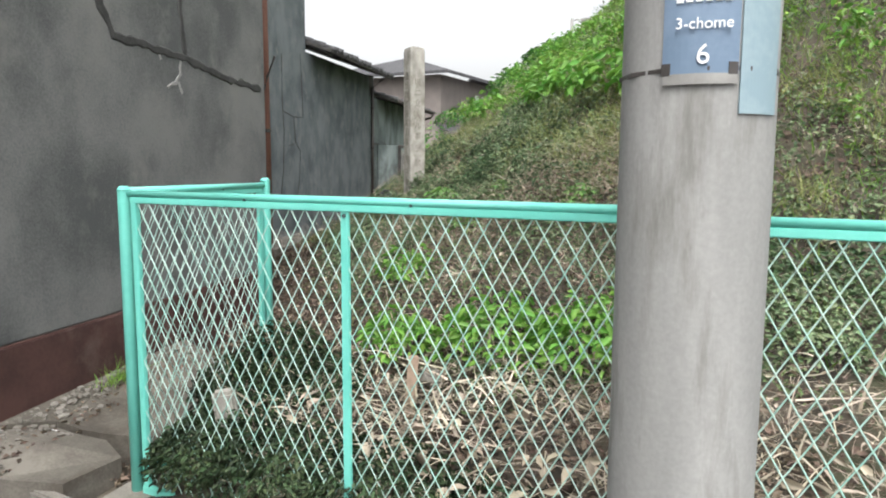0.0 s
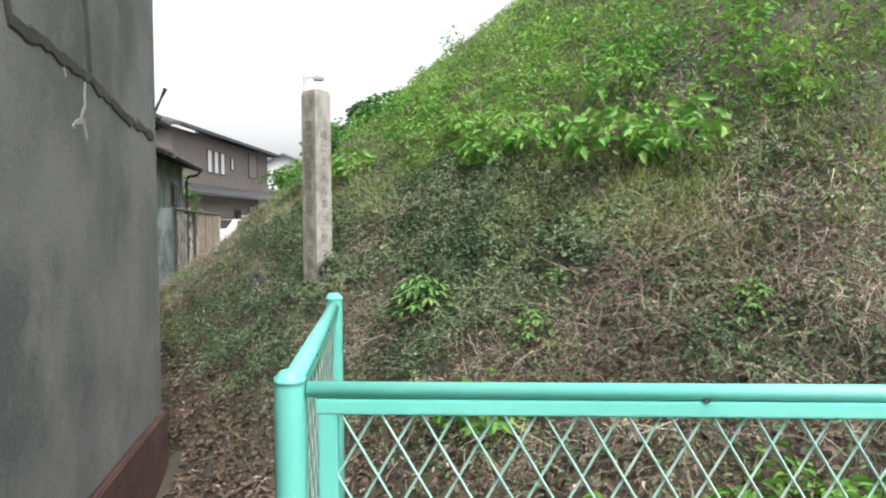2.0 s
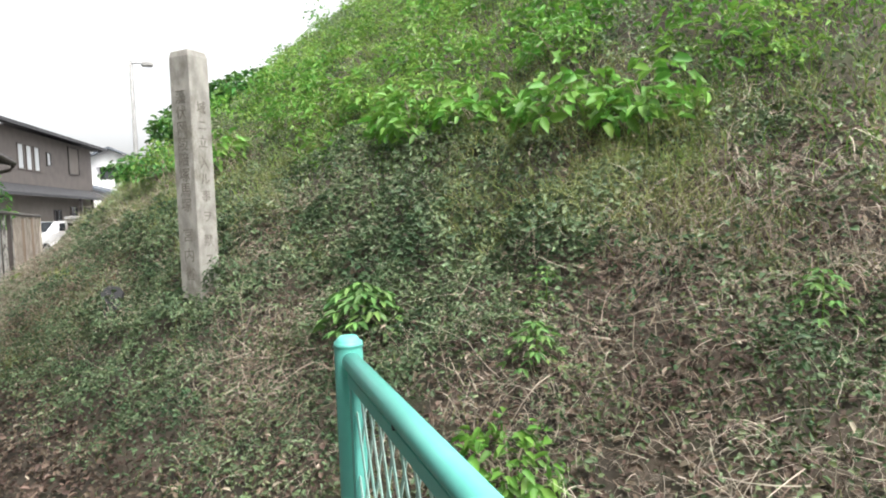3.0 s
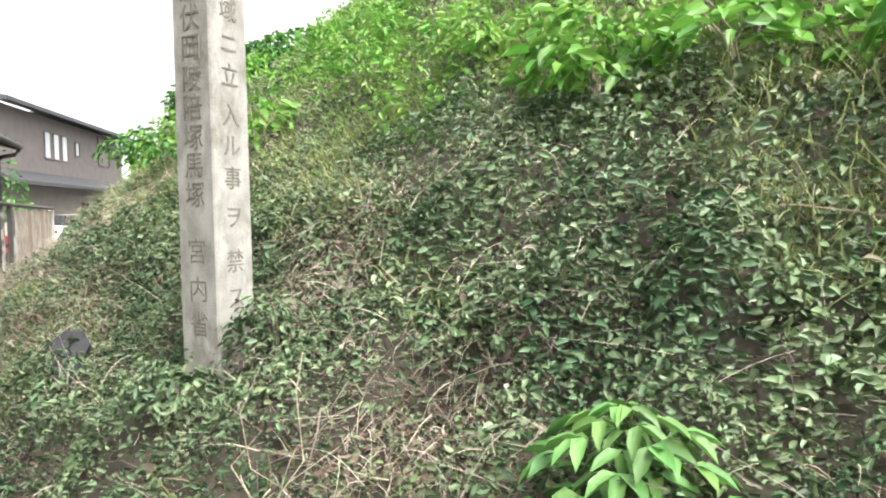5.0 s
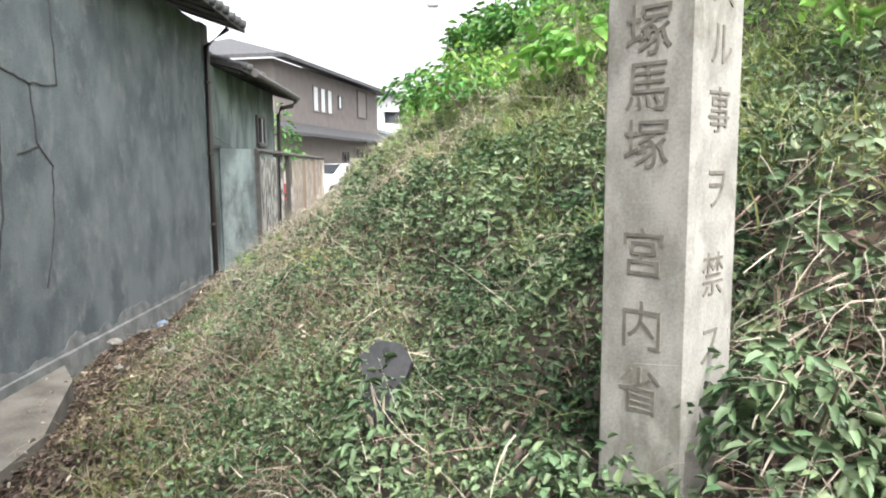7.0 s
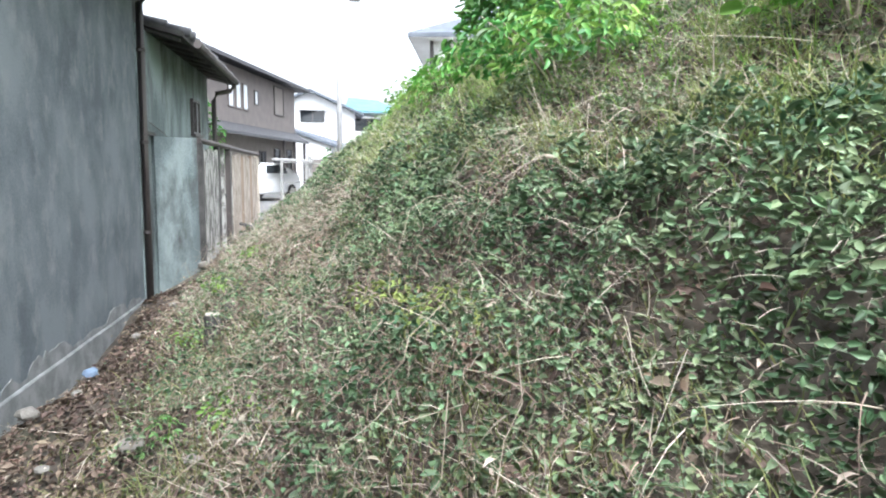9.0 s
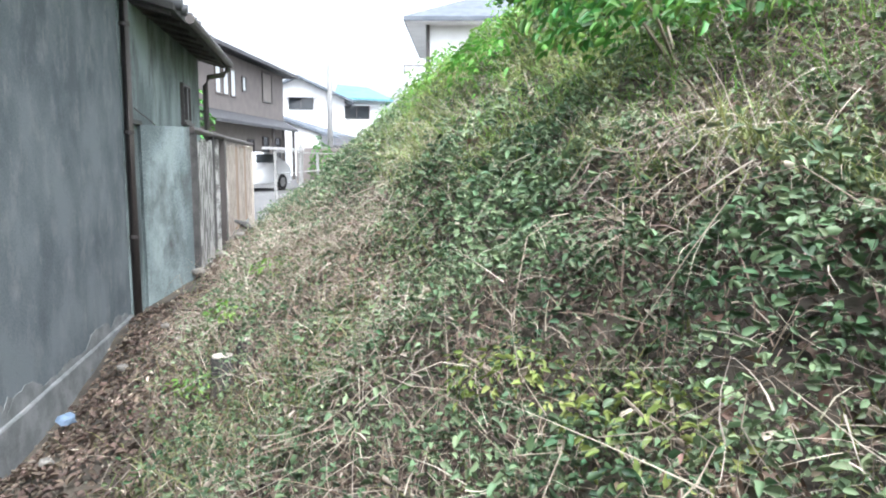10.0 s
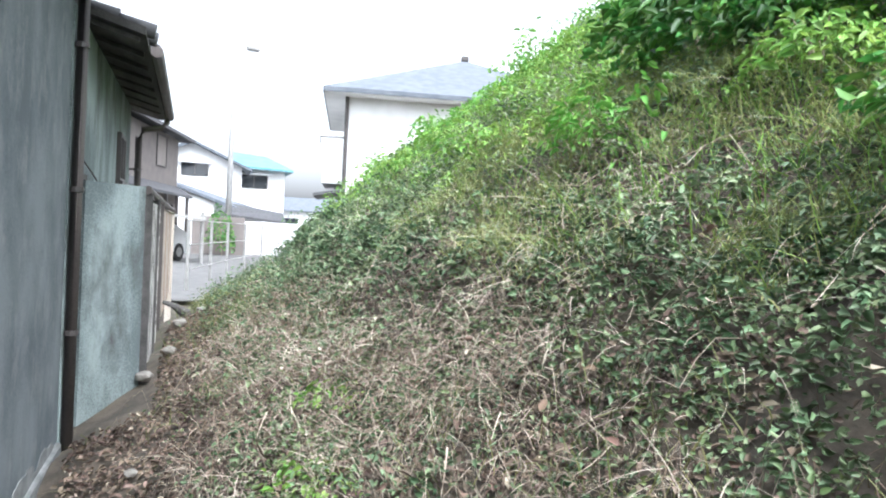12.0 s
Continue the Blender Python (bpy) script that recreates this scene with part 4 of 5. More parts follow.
def blade_cloud(name, pos, way, length, width, material, bend=0.3, segs=3):
    """Thin bent strips: grass blades, straw and stalks."""
    n = len(pos)
    side = np.cross(way, np.array([0.0, 0.0, 1.0]) + rng.normal(0, 0.4, (n, 3)))
    side /= np.linalg.norm(side, axis=-1, keepdims=True) + 1e-9
    off = rng.normal(0, 1, (n, 3)) * bend
    off[:, 2] -= bend
    rows_ = []
    for i in range(segs + 1):
        t = i / segs
        c = pos + way * (length * t)[:, None] + off * (length * t * t)[:, None]
        w = (width * (1 - 0.75 * t))[:, None] * 0.5
        rows_ += [c - side * w, c + side * w]
    V = np.stack(rows_, 1).reshape(-1, 3)
    k = 2 * (segs + 1)
    b = np.arange(n)[:, None] * k
    F = np.concatenate([b + np.array([2 * i, 2 * i + 1, 2 * i + 3, 2 * i + 2]) for i in range(segs)], 0)
    return fast_mesh(name, V, F, material)


def scatter(n, x0, x1, y0, y1, keep):
    x, y = rng.uniform(x0, x1, n), rng.uniform(y0, y1, n)
    k = rng.random(n) < keep(x, y)
    return x[k], y[k]


def allowed(x, y):
    """Where plants can stand: not in the house, on the street or inside the stone."""
    ok = (x > BX + 0.12) & (y > 2.56 - 0.241 * (x + 1.96)) & ~((x < AX + 0.1) & (y < 5.5))
    ok &= (np.hypot(x - SC.x, y - SC.y) > 0.13) & ~((x < -4.36) & (y > 14) & (y < 23))
    ok &= ~((np.abs(x + 1.91) < 0.05) & (y < 3.65))
    return ok.astype(float)


def clear(x, y):
    """As allowed, but also off the trodden strip along the wall."""
    return allowed(x, y) * (1 - 0.93 * step(y, 9.0, 11.0) * (1 - step(x + 0.35 * (vnoise(x, y, 0.8, 17) - 0.5), -4.2, -3.8)))


def step(v, a, b):
    t = np.clip((v - a) / (b - a), 0, 1)
    return t * t * (3 - 2 * t)


def patch(x, y, cell, seed, a=0.4, b=0.6):
    return step(0.65 * vnoise(x, y, cell, seed) + 0.35 * vnoise(x, y, cell * 0.35, seed + 7), a, b)


def tilted(n, amount):
    m = n + rng.normal(0, amount, n.shape)
    return m / np.linalg.norm(m, axis=-1, keepdims=True)


def stuff(name, me, label, category):
    return tagged(new(name, me), label, category, kind="stuff")


# how strongly each kind holds a spot
def spots(x, y, places):
    """The strongest of several soft round patches."""
    return np.max([np.exp(-((x - a) ** 2 + (y - b) ** 2) / c ** 2) for a, b, c in places], axis=0)


def dense_ivy(x, y):
    """The thick ivy around the stone marker and on the far part of the slope."""
    lower = np.exp(-((x + 2.15) ** 2 / 0.45 + (y - 6.75) ** 2 / 1.5))
    return np.maximum(lower, 0.85 * spots(x, y, ((-2.75, 10.45, 0.55), (-2.3, 11.5, 0.5), (-1.2, 6.55, 0.45), (-0.75, 5.6, 0.6), (0.95, 4.1, 0.6), (1.6, 3.7, 0.5))))


def straw_heap(x, y):
    """Patches where pale dead stalks lie thick over the ivy."""
    edge = 0.5 * (vnoise(x, y, 0.3, 103) - 0.5)
    return np.clip(spots(x, y, ((-0.05, 4.65, 0.42), (-1.56, 6.9, 0.22), (-1.4, 6.2, 0.3), (-1.75, 6.0, 0.28), (-1.35, 7.2, 0.3), (-3.25, 12.2, 0.4), (-3.1, 11.75, 0.3), (-2.3, 10.05, 0.4), (-3.2, 10.3, 0.2), (0.35, 3.95, 0.35))) + edge, 0, 1)


def thatch(x, y):
    """Height of the plant cover above the soil: rounded clumps with gaps between them."""
    lump = step(0.6 * vnoise(x, y, 0.34, 21) + 0.4 * vnoise(x, y, 0.15, 22), 0.36, 0.72)
    return 0.015 + 0.2 * lump * (0.55 + 0.9 * vnoise(x, y, 1.1, 23))


def cover_normal(x, y, e=0.05):
    f = lambda a, b: land(a, b) + thatch(a, b)
    n = np.stack([(f(x - e, y) - f(x + e, y)) / (2 * e), (f(x, y - e) - f(x, y + e)) / (2 * e), np.ones_like(x)], -1)
    return n / np.linalg.norm(n, axis=-1, keepdims=True)


def ivy_share(x, y):
    d = inward(x, y)
    s = step(d, -1.25, -0.45) * (1 - 0.75 * step(d, 1.4, 2.4))
    base = 0.28 + 0.2 * step(y, 8.5, 10.5)
    s *= base + (1 - base) * patch(x, y, 1.0, 3, 0.42, 0.56)
    front = 1 - step(y + 0.25 * x, 3.0, 4.1)
    low = step(d, -1.1, -0.7) * (1 - step(d + 0.7 * (vnoise(x, y, 0.45, 61) - 0.5), 0.0, 0.3))
    thick = dense_ivy(x, y) * step(d, -1.25, -0.8)
    low = low * (1 - thick)
    s = np.maximum(s, 0.85 * thick)
    return s * (1 - (0.28 + 0.02 * step(y, 9.0, 11.0)) * low) * (1 - 0.3 * front) * (1 - 0.5 * straw_heap(x, y)) * (1 - 0.35 * step(y, 8.2, 9.2) * (1 - step(d, -0.35, 0.1))) * clear(x, y)


def weed_share(x, y):
    d = inward(x, y) + 0.15 + 0.1 * step(y, 9.0, 11.0) + 0.25 * step(y, 10.5, 12.5) + 0.3 * np.exp(-((x + 0.8) ** 2 / 0.6 + (y - 7.2) ** 2 / 1.5))
    return step(d + 0.9 * (vnoise(x, y, 1.3, 9) - 0.5), 1.15, 1.9) * allowed(x, y)


# ivy carpet, dark and pale
for name, m, n, y0, y1, x1, size, dens in (("ivy_carpet", M_IVY, 560000, 3.0, 12.5, 2.2, 0.030, 1.0), ("ivy_carpet", M_IVY, 150000, 12.5, 20, 1.5, 0.038, 1.0), ("pale_ivy", M_IVY_PALE, 190000, 3.0, 16, 2.2, 0.028, 2.0)):
    x, y = scatter(n, -5.0, x1, y0, y1, lambda a, b: ivy_share(a, b) * (1 - 0.75 * step(inward(a, b), 0.35, 0.95) if dens <= 1 else (0.26 + 0.95 * step(inward(a, b), 0.15, 0.8) + 0.9 * spots(a, b, ((-2.05, 9.4, 0.5), (-0.3, 5.3, 0.7), (-0.9, 6.4, 0.5)))) * (1 - 0.7 * dense_ivy(a, b))))
    nn = tilted(cover_normal(x, y), 0.75)
    q = rng.random(len(x))
    pos = np.stack([x, y, land(x, y) - 0.03 + thatch(x, y) * (1 - 0.85 * q * q) + 0.03 * rng.random(len(x))], -1)
    stuff(name, leaf_cloud(name, pos, nn, size * (0.72 + 0.28 * step(inward(x, y), 0.0, 0.3)) * (0.4 + 1.1 * rng.random(len(x)) ** 1.4), 0.5, m, 0.4, 0.3), "dark glossy ivy leaves carpeting the mound slope" if m is M_IVY else "pale green ivy leaves on the mound slope", "ivy")

# brown leaf litter everywhere low down and in the gaps
x, y = scatter(260000, -5.0, 2.5, 2.2, 17, lambda a, b: (1 - 0.92 * ivy_share(a, b)) * (1 - 0.85 * weed_share(a, b)) * allowed(a, b))
nn = tilted(land_normal(x, y), 0.35)
pos = np.stack([x, y, land(x, y) - 0.035 + 0.035 * rng.random(len(x))], -1)
stuff("leaf_litter", leaf_cloud("leaf_litter", pos, nn, 0.020 + 0.032 * rng.random(len(x)) ** 2, 0.5, M_DRYLEAF, 0.35, 0.1), "brown dry leaf litter on the ground", "leaf litter")
x, y = scatter(8500, -5.0, 2.5, 2.2, 16, lambda a, b: (0.3 + 0.5 * patch(a, b, 1.0, 5) + 0.4 * straw_heap(a, b)) * (1 - weed_share(a, b)) * allowed(a, b))
pos = np.stack([x, y, land(x, y) + 0.01 + (0.3 + 0.7 * rng.random(len(x))) * thatch(x, y)], -1)
stuff("bleached_leaves", leaf_cloud("bleached_leaves", pos, tilted(land_normal(x, y), 0.6), 0.016 + 0.034 * rng.random(len(x)) ** 3, 0.32, M_PALELEAF, 0.4, 0.25), "bleached fallen leaves lying on the slope", "leaf litter")

# straw and stalks
x, y = scatter(150000, -5.0, 2.2, 2.3, 17, lambda a, b: (0.2 + 0.8 * (1 - patch(a, b, 1.0, 3, 0.40, 0.56))) * (1 - 0.8 * weed_share(a, b)) * clear(a, b) * step(inward(a, b), -1.1, -0.45) * (1 - 0.7 * dense_ivy(a, b)) * (1 - 0.4 * step(b, 9.0, 10.5)))
way = tilted(land_normal(x, y), 0.2) * 0.35 + rng.normal(0, 0.6, (len(x), 3))
way /= np.linalg.norm(way, axis=-1, keepdims=True)
way[:, 2] = np.abs(way[:, 2]) * 0.8
pos = np.stack([x, y, land(x, y) - 0.01 + 0.9 * thatch(x, y) * rng.random(len(x))], -1)
stuff("dry_straw", blade_cloud("dry_straw", pos, way, 0.06 + 0.17 * rng.random(len(x)) ** 2, 0.0014 + 0.0026 * rng.random(len(x)) ** 2, M_STRAW, 0.25), "dry straw and stalks tangled over the slope", "straw")

x, y = scatter(46000, -5.0, 2.2, 2.6, 16, lambda a, b: (0.35 + 0.65 * (1 - patch(a, b, 1.0, 3, 0.40, 0.56))) * (1 - 0.7 * weed_share(a, b)) * clear(a, b) * step(inward(a, b), -1.0, -0.35) * (1 - 0.8 * dense_ivy(a, b)) * (1 - 0.4 * step(b, 9.0, 10.5)))
way = land_normal(x, y) * 0.25 + rng.normal(0, 0.6, (len(x), 3)) + np.array([-0.3, 0, 0])
way /= np.linalg.norm(way, axis=-1, keepdims=True)
way[:, 2] = way[:, 2] * 0.6 + 0.15
pos = np.stack([x, y, land(x, y) + 0.01 + thatch(x, y) * rng.random(len(x))], -1)
stuff("dry_stalks", blade_cloud("dry_stalks", pos, way, 0.10 + 0.26 * rng.random(len(x)) ** 2, 0.0018 + 0.003 * rng.random(len(x)) ** 2, M_STRAW, 0.22, 4), "pale dry stalks lying over the ivy", "straw")

# thick pale straw on the heaps, its stalks combed roughly downhill
x, y = scatter(330000, -4.2, 1.2, 3.2, 14, lambda a, b: 0.6 * straw_heap(a, b) ** 1.3 * allowed(a, b))
nn = land_normal(x, y)
down = np.stack([-nn[:, 0] * 0 - 0.5, 0 * x - 0.35, 0 * x], -1) + rng.normal(0, 0.55, (len(x), 3)) + nn * 0.25
down /= np.linalg.norm(down, axis=-1, keepdims=True)
pos = np.stack([x, y, land(x, y) - 0.01 + (0.05 + 0.8 * thatch(x, y)) * rng.random(len(x))], -1)
pick = rng.random(len(x)) < 0.6
for m, k in ((M_STRAW, pick), (M_BROWNSTRAW, ~pick)):
    stuff("straw_heap", blade_cloud("straw_heap", pos[k], down[k], 0.05 + 0.2 * rng.random(k.sum()) ** 2, 0.0018 + 0.004 * rng.random(k.sum()) ** 2, m, 0.3), "pale dead stalks lying thick over the ivy" if m is M_STRAW else "brown dead stalks lying under the pale straw", "straw")

# fine brown dead stalks along the lower slope
x, y = scatter(150000, -4.6, 2.0, 2.8, 15, lambda a, b: step(inward(a, b), -1.0, -0.4) * (1 - step(inward(a, b) + 0.7 * (vnoise(a, b, 0.45, 61) - 0.5), 0.1, 0.5)) * (0.3 + 0.7 * patch(a, b, 0.4, 83)) * (1 - 0.85 * dense_ivy(a, b)) * (1 - 0.35 * step(b, 9.0, 10.5)) * clear(a, b))
way = land_normal(x, y) * 0.3 + rng.normal(0, 0.6, (len(x), 3))
way /= np.linalg.norm(way, axis=-1, keepdims=True)
way[:, 2] = np.abs(way[:, 2]) * 0.8
pos = np.stack([x, y, land(x, y) - 0.02 + 0.09 * rng.random(len(x))], -1)
stuff("dead_stalks", blade_cloud("dead_stalks", pos, way, 0.05 + 0.13 * rng.random(len(x)) ** 2, 0.0012 + 0.0028 * rng.random(len(x)) ** 2, M_BROWNSTRAW, 0.3), "fine brown dead stalks among the ivy", "straw")

# small dull green weeds mixed into the lower slope
x, y = scatter(150000, -4.6, 2.0, 2.8, 16, lambda a, b: step(inward(a, b), -1.15, -0.6) * (1 - step(inward(a, b), 0.2, 0.6)) * patch(a, b, 0.35, 91, 0.42, 0.6) * (1 - dense_ivy(a, b)) * clear(a, b))
pos = np.stack([x, y, land(x, y) - 0.01 + 0.09 * rng.random(len(x))], -1)
stuff("low_weeds", leaf_cloud("low_weeds", pos, tilted(land_normal(x, y), 0.7), 0.012 + 0.02 * rng.random(len(x)), 0.5, M_DULLWEED, 0.3, 0.25), "small dull green weeds among the dead stalks", "weeds")

# long pale vines and twigs
x, y = scatter(1700, -4.2, 1.6, 3.2, 14, lambda a, b: (0.13 + 0.3 * straw_heap(a, b) + 0.22 * step(b, 8.4, 9.2) * (1 - step(b, 11.5, 12.5))) * step(inward(a, b), -1.2, -0.5) * allowed(a, b) * (1 - weed_share(a, b)))
way = rng.normal(0, 1, (len(x), 3))
nn = land_normal(x, y)
way -= nn * (way * nn).sum(-1, keepdims=True)
way /= np.linalg.norm(way, axis=-1, keepdims=True)
way = way + nn * 0.12
bm = bmesh.new()
for i in range(len(x)):
    p = Vector((x[i], y[i], 0))
    l, bend, wave = random.uniform(0.15, 0.6), random.uniform(-1.0, 1.0), random.uniform(0.01, 0.05)
    w = Vector(way[i])
    s = w.cross(Vector(nn[i]))
    pts = []
    for k in range(6):
        t = k / 5 * l
        q = p + w * t + s * (bend * t * t + wave * math.sin(2.3 * k + i))
        pts.append((q.x, q.y, float(land(q.x, q.y)) + 0.04 + float(thatch(q.x, q.y)) * 0.8 + 0.16 * math.sin(3.1 * k / 5) * l * (0.3 + 0.4 * (i % 5) / 5)))
    add_tube(bm, pts, random.uniform(0.0009, 0.0021), 4, 0.5, False)
tagged(new("dead_vines", mesh_of(bm, "dead_vines", M_TWIG)), "long pale dead vines and twigs over the ivy", "vine", kind="stuff")

# dry cuttings heaped just behind the fence
x, y = scatter(26000, -1.5, 4.0, 1.2, 4.0, lambda a, b: allowed(a, b) * (1 - step(b - 2.47 + 0.241 * (a + 1.96), 0.7, 1.3)) * (0.3 + 0.7 * patch(a, b, 0.6, 71)))
way = rng.normal(0, 1, (len(x), 3))
way[:, 2] = 0.12 + np.abs(way[:, 2]) * 0.25
way /= np.linalg.norm(way, axis=-1, keepdims=True)
pos = np.stack([x, y, land(x, y) + 0.01 + 0.10 * rng.random(len(x))], -1)
stuff("dry_cuttings", blade_cloud("dry_cuttings", pos, way, 0.07 + 0.22 * rng.random(len(x)) ** 2, 0.004 + 0.012 * rng.random(len(x)) ** 2, M_STRAW, 0.2), "pale dry cuttings heaped behind the fence", "straw")

# large dry leaves among the cuttings
x, y = scatter(2000, -1.3, 2.6, 1.2, 3.3, lambda a, b: allowed(a, b) * (1 - step(b - 2.47 + 0.241 * (a + 1.96), 0.35, 0.8)))
pos = np.stack([x, y, land(x, y) + 0.03 + 0.09 * rng.random(len(x))], -1)
stuff("large_dry_leaves", leaf_cloud("large_dry_leaves", pos, tilted(land_normal(x, y), 0.6), 0.03 + 0.055 * rng.random(len(x)), 0.45, M_PALELEAF, 0.45, 0.3), "large curled pale dry leaves behind the fence", "leaf litter")

# yellow-green grass along the foot of the mound
x, y = scatter(150000, -5.0, 0.5, 3.0, 20, lambda a, b: step(inward(a, b), -1.5, -1.1) * (1 - step(inward(a, b), -0.3, 0.35)) * patch(a, b, 0.7, 13, 0.38, 0.58) * (0.15 + 0.85 * step(b, 5.0, 7.0)) * clear(a, b) * (1 - 0.9 * dense_ivy(a, b)))
way = np.stack([rng.normal(0, 0.45, len(x)), rng.normal(0, 0.45, len(x)), np.ones(len(x))], -1)
way /= np.linalg.norm(way, axis=-1, keepdims=True)
pos = np.stack([x, y, land(x, y) - 0.04], -1)
stuff("foot_grass", blade_cloud("foot_grass", pos, way, 0.06 + 0.10 * rng.random(len(x)), 0.0045 + 0.003 * rng.random(len(x)), M_YGRASS, 0.35), "yellowing green grass along the mound foot", "grass")

# dry grey-brown grass standing on the lower far slope, and olive grass below the weeds
x, y = scatter(60000, -4.5, -1.5, 7.6, 15, lambda a, b: step(b, 8.0, 9.0) * step(inward(a, b), -1.1, -0.7) * (1 - step(inward(a, b), -0.15, 0.25)) * (0.25 + 0.75 * patch(a, b, 0.4, 111)) * clear(a, b))
way = np.stack([rng.normal(-0.15, 0.5, len(x)), rng.normal(0, 0.5, len(x)), np.ones(len(x))], -1)
way /= np.linalg.norm(way, axis=-1, keepdims=True)
pos = np.stack([x, y, land(x, y) - 0.03 + 0.4 * thatch(x, y)], -1)
pick = rng.random(len(x)) < 0.75
for m, k in ((M_BROWNSTRAW, pick), (M_STRAW, ~pick)):
    stuff("dry_grass", blade_cloud("dry_grass", pos[k], way[k], 0.05 + 0.12 * rng.random(k.sum()) ** 1.5, 0.0016 + 0.003 * rng.random(k.sum()) ** 2, m, 0.45), "dry brown grass standing on the lower slope" if m is M_BROWNSTRAW else "bleached dry grass standing on the lower slope", "grass")
x, y = scatter(150000, -3.0, 2.0, 3.6, 14, lambda a, b: step(inward(a, b), 0.2, 0.6) * (1 - step(inward(a, b), 1.3, 1.9)) * patch(a, b, 0.5, 113, 0.42, 0.6) * allowed(a, b))
way = np.stack([rng.normal(-0.2, 0.5, len(x)), rng.normal(-0.1, 0.5, len(x)), np.ones(len(x))], -1)
way /= np.linalg.norm(way, axis=-1, keepdims=True)
pos = np.stack([x, y, land(x, y) - 0.02 + 0.7 * thatch(x, y)], -1)
stuff("olive_grass", blade_cloud("olive_grass", pos, way, 0.05 + 0.11 * rng.random(len(x)), 0.004 + 0.003 * rng.random(len(x)), M_OLIVE, 0.4), "short olive green grass between ivy and weeds", "grass")

# upper slope: weeds in leafy tufts, denser and brighter
def tufts(name, cx, cy, leaves, spread, height, size, material, label, category, width=0.42, tilt=0.6, lift=0.0):
    n = len(cx)
    i = np.repeat(np.arange(n), leaves)
    r = np.abs(rng.normal(0, 1, len(i))) * spread * 0.5
    a = rng.random(len(i)) * 6.283
    x, y = cx[i] + r * np.cos(a), cy[i] + r * np.sin(a)
    hh = (height * (0.35 + 0.65 * rng.random(n)) * (0.35 + 1.1 * vnoise(cx, cy, 0.8, 77)))[i]
    z = land(x, y) + lift + hh * np.sqrt(rng.random(len(i))) * np.clip(1.15 - (r / (spread * 1.1)) ** 2, 0.1, 1)
    nn = np.stack([np.cos(a) * 0.5, np.sin(a) * 0.5, np.ones(len(i))], -1)
    nn = tilted(nn / np.linalg.norm(nn, axis=-1, keepdims=True), tilt)
    L = size * (0.55 + 0.8 * rng.random(len(i)))
    return stuff(name, leaf_cloud(name, np.stack([x, y, z], -1), nn, L, width, material, 0.25, 0.3, a + rng.normal(0, 0.6, len(i))), label, category)


cx, cy = scatter(9500, -4.0, 9, 3.0, 27, lambda a, b: weed_share(a, b) * (0.45 + 0.55 * patch(a, b, 1.2, 31)))
tufts("slope_weeds", cx, cy, 32, 0.19, 0.26, 0.043, M_WEED, "light green leafy weeds over the upper slope", "weeds")
cx, cy = scatter(3800, -3.0, 9, 3.5, 27, lambda a, b: weed_share(a, b) * patch(a, b, 1.5, 33, 0.5, 0.65))
tufts("bright_weeds", cx, cy, 36, 0.24, 0.5, 0.062, M_BRIGHT, "bright green leafy shoots on the upper slope", "weeds")
x, y = scatter(190000, -3.5, 8, 3.0, 26, lambda a, b: step(inward(a, b), 0.25, 1.0) * allowed(a, b) * (0.3 + 0.7 * patch(a, b, 1.0, 41)))
way = np.stack([rng.normal(-0.2, 0.4, len(x)), rng.normal(0, 0.4, len(x)), np.ones(len(x))], -1)
way /= np.linalg.norm(way, axis=-1, keepdims=True)
stuff("slope_grass", blade_cloud("slope_grass", np.stack([x, y, land(x, y) - 0.04], -1), way, 0.06 + 0.15 * rng.random(len(x)), 0.005 + 0.004 * rng.random(len(x)), M_WEED, 0.4), "green grass on the upper slope", "grass")


# shrubs and single plants, each a thing of its own
def shrub(x, y, radius, height, leaves, size, material, label, name="shrub", category="shrub", width=0.42):
    z = float(land(x, y))
    e = empty(name, (x, y, z - 0.03), label, category)
    for i in range(5):
        a = i * 0.9 + random.random()
        rr = radius * random.uniform(0.3, 0.8)
        p = [(0, 0, -0.05), (rr * 0.4 * math.cos(a), rr * 0.4 * math.sin(a), height * 0.45), (rr * math.cos(a), rr * math.sin(a), height * random.uniform(0.6, 0.95))]
        part("stem", tube(p, 0.005 + 0.008 * radius, 5, 0.4), M_TWIG, e)
    n = leaves
    a, q = rng.random(n) * 6.283, rng.random(n) ** 0.5
    lump = 0.75 + 0.5 * vnoise(np.cos(a) * 1.5 + x * 3, np.sin(a) * 1.5 + y * 3, 0.7, 51)
    r = radius * q * lump
    h = height * (0.2 + 0.8 * rng.random(n) ** 0.6) * np.sqrt(np.clip(1.05 - (q * 0.95) ** 2, 0.03, 1)) * lump
    pos = np.stack([r * np.cos(a), r * np.sin(a), h], -1)
    nn = np.stack([0.6 * np.cos(a) * q, 0.6 * np.sin(a) * q, np.ones(n)], -1)
    nn = tilted(nn / np.linalg.norm(nn, axis=-1, keepdims=True), 0.5)
    o = new("foliage", leaf_cloud("foliage", pos, nn, size * (0.5 + 0.9 * rng.random(n)), width, material, 0.25, 0.3, a + rng.normal(0, 0.7, n)))
    o.parent = e
    return e


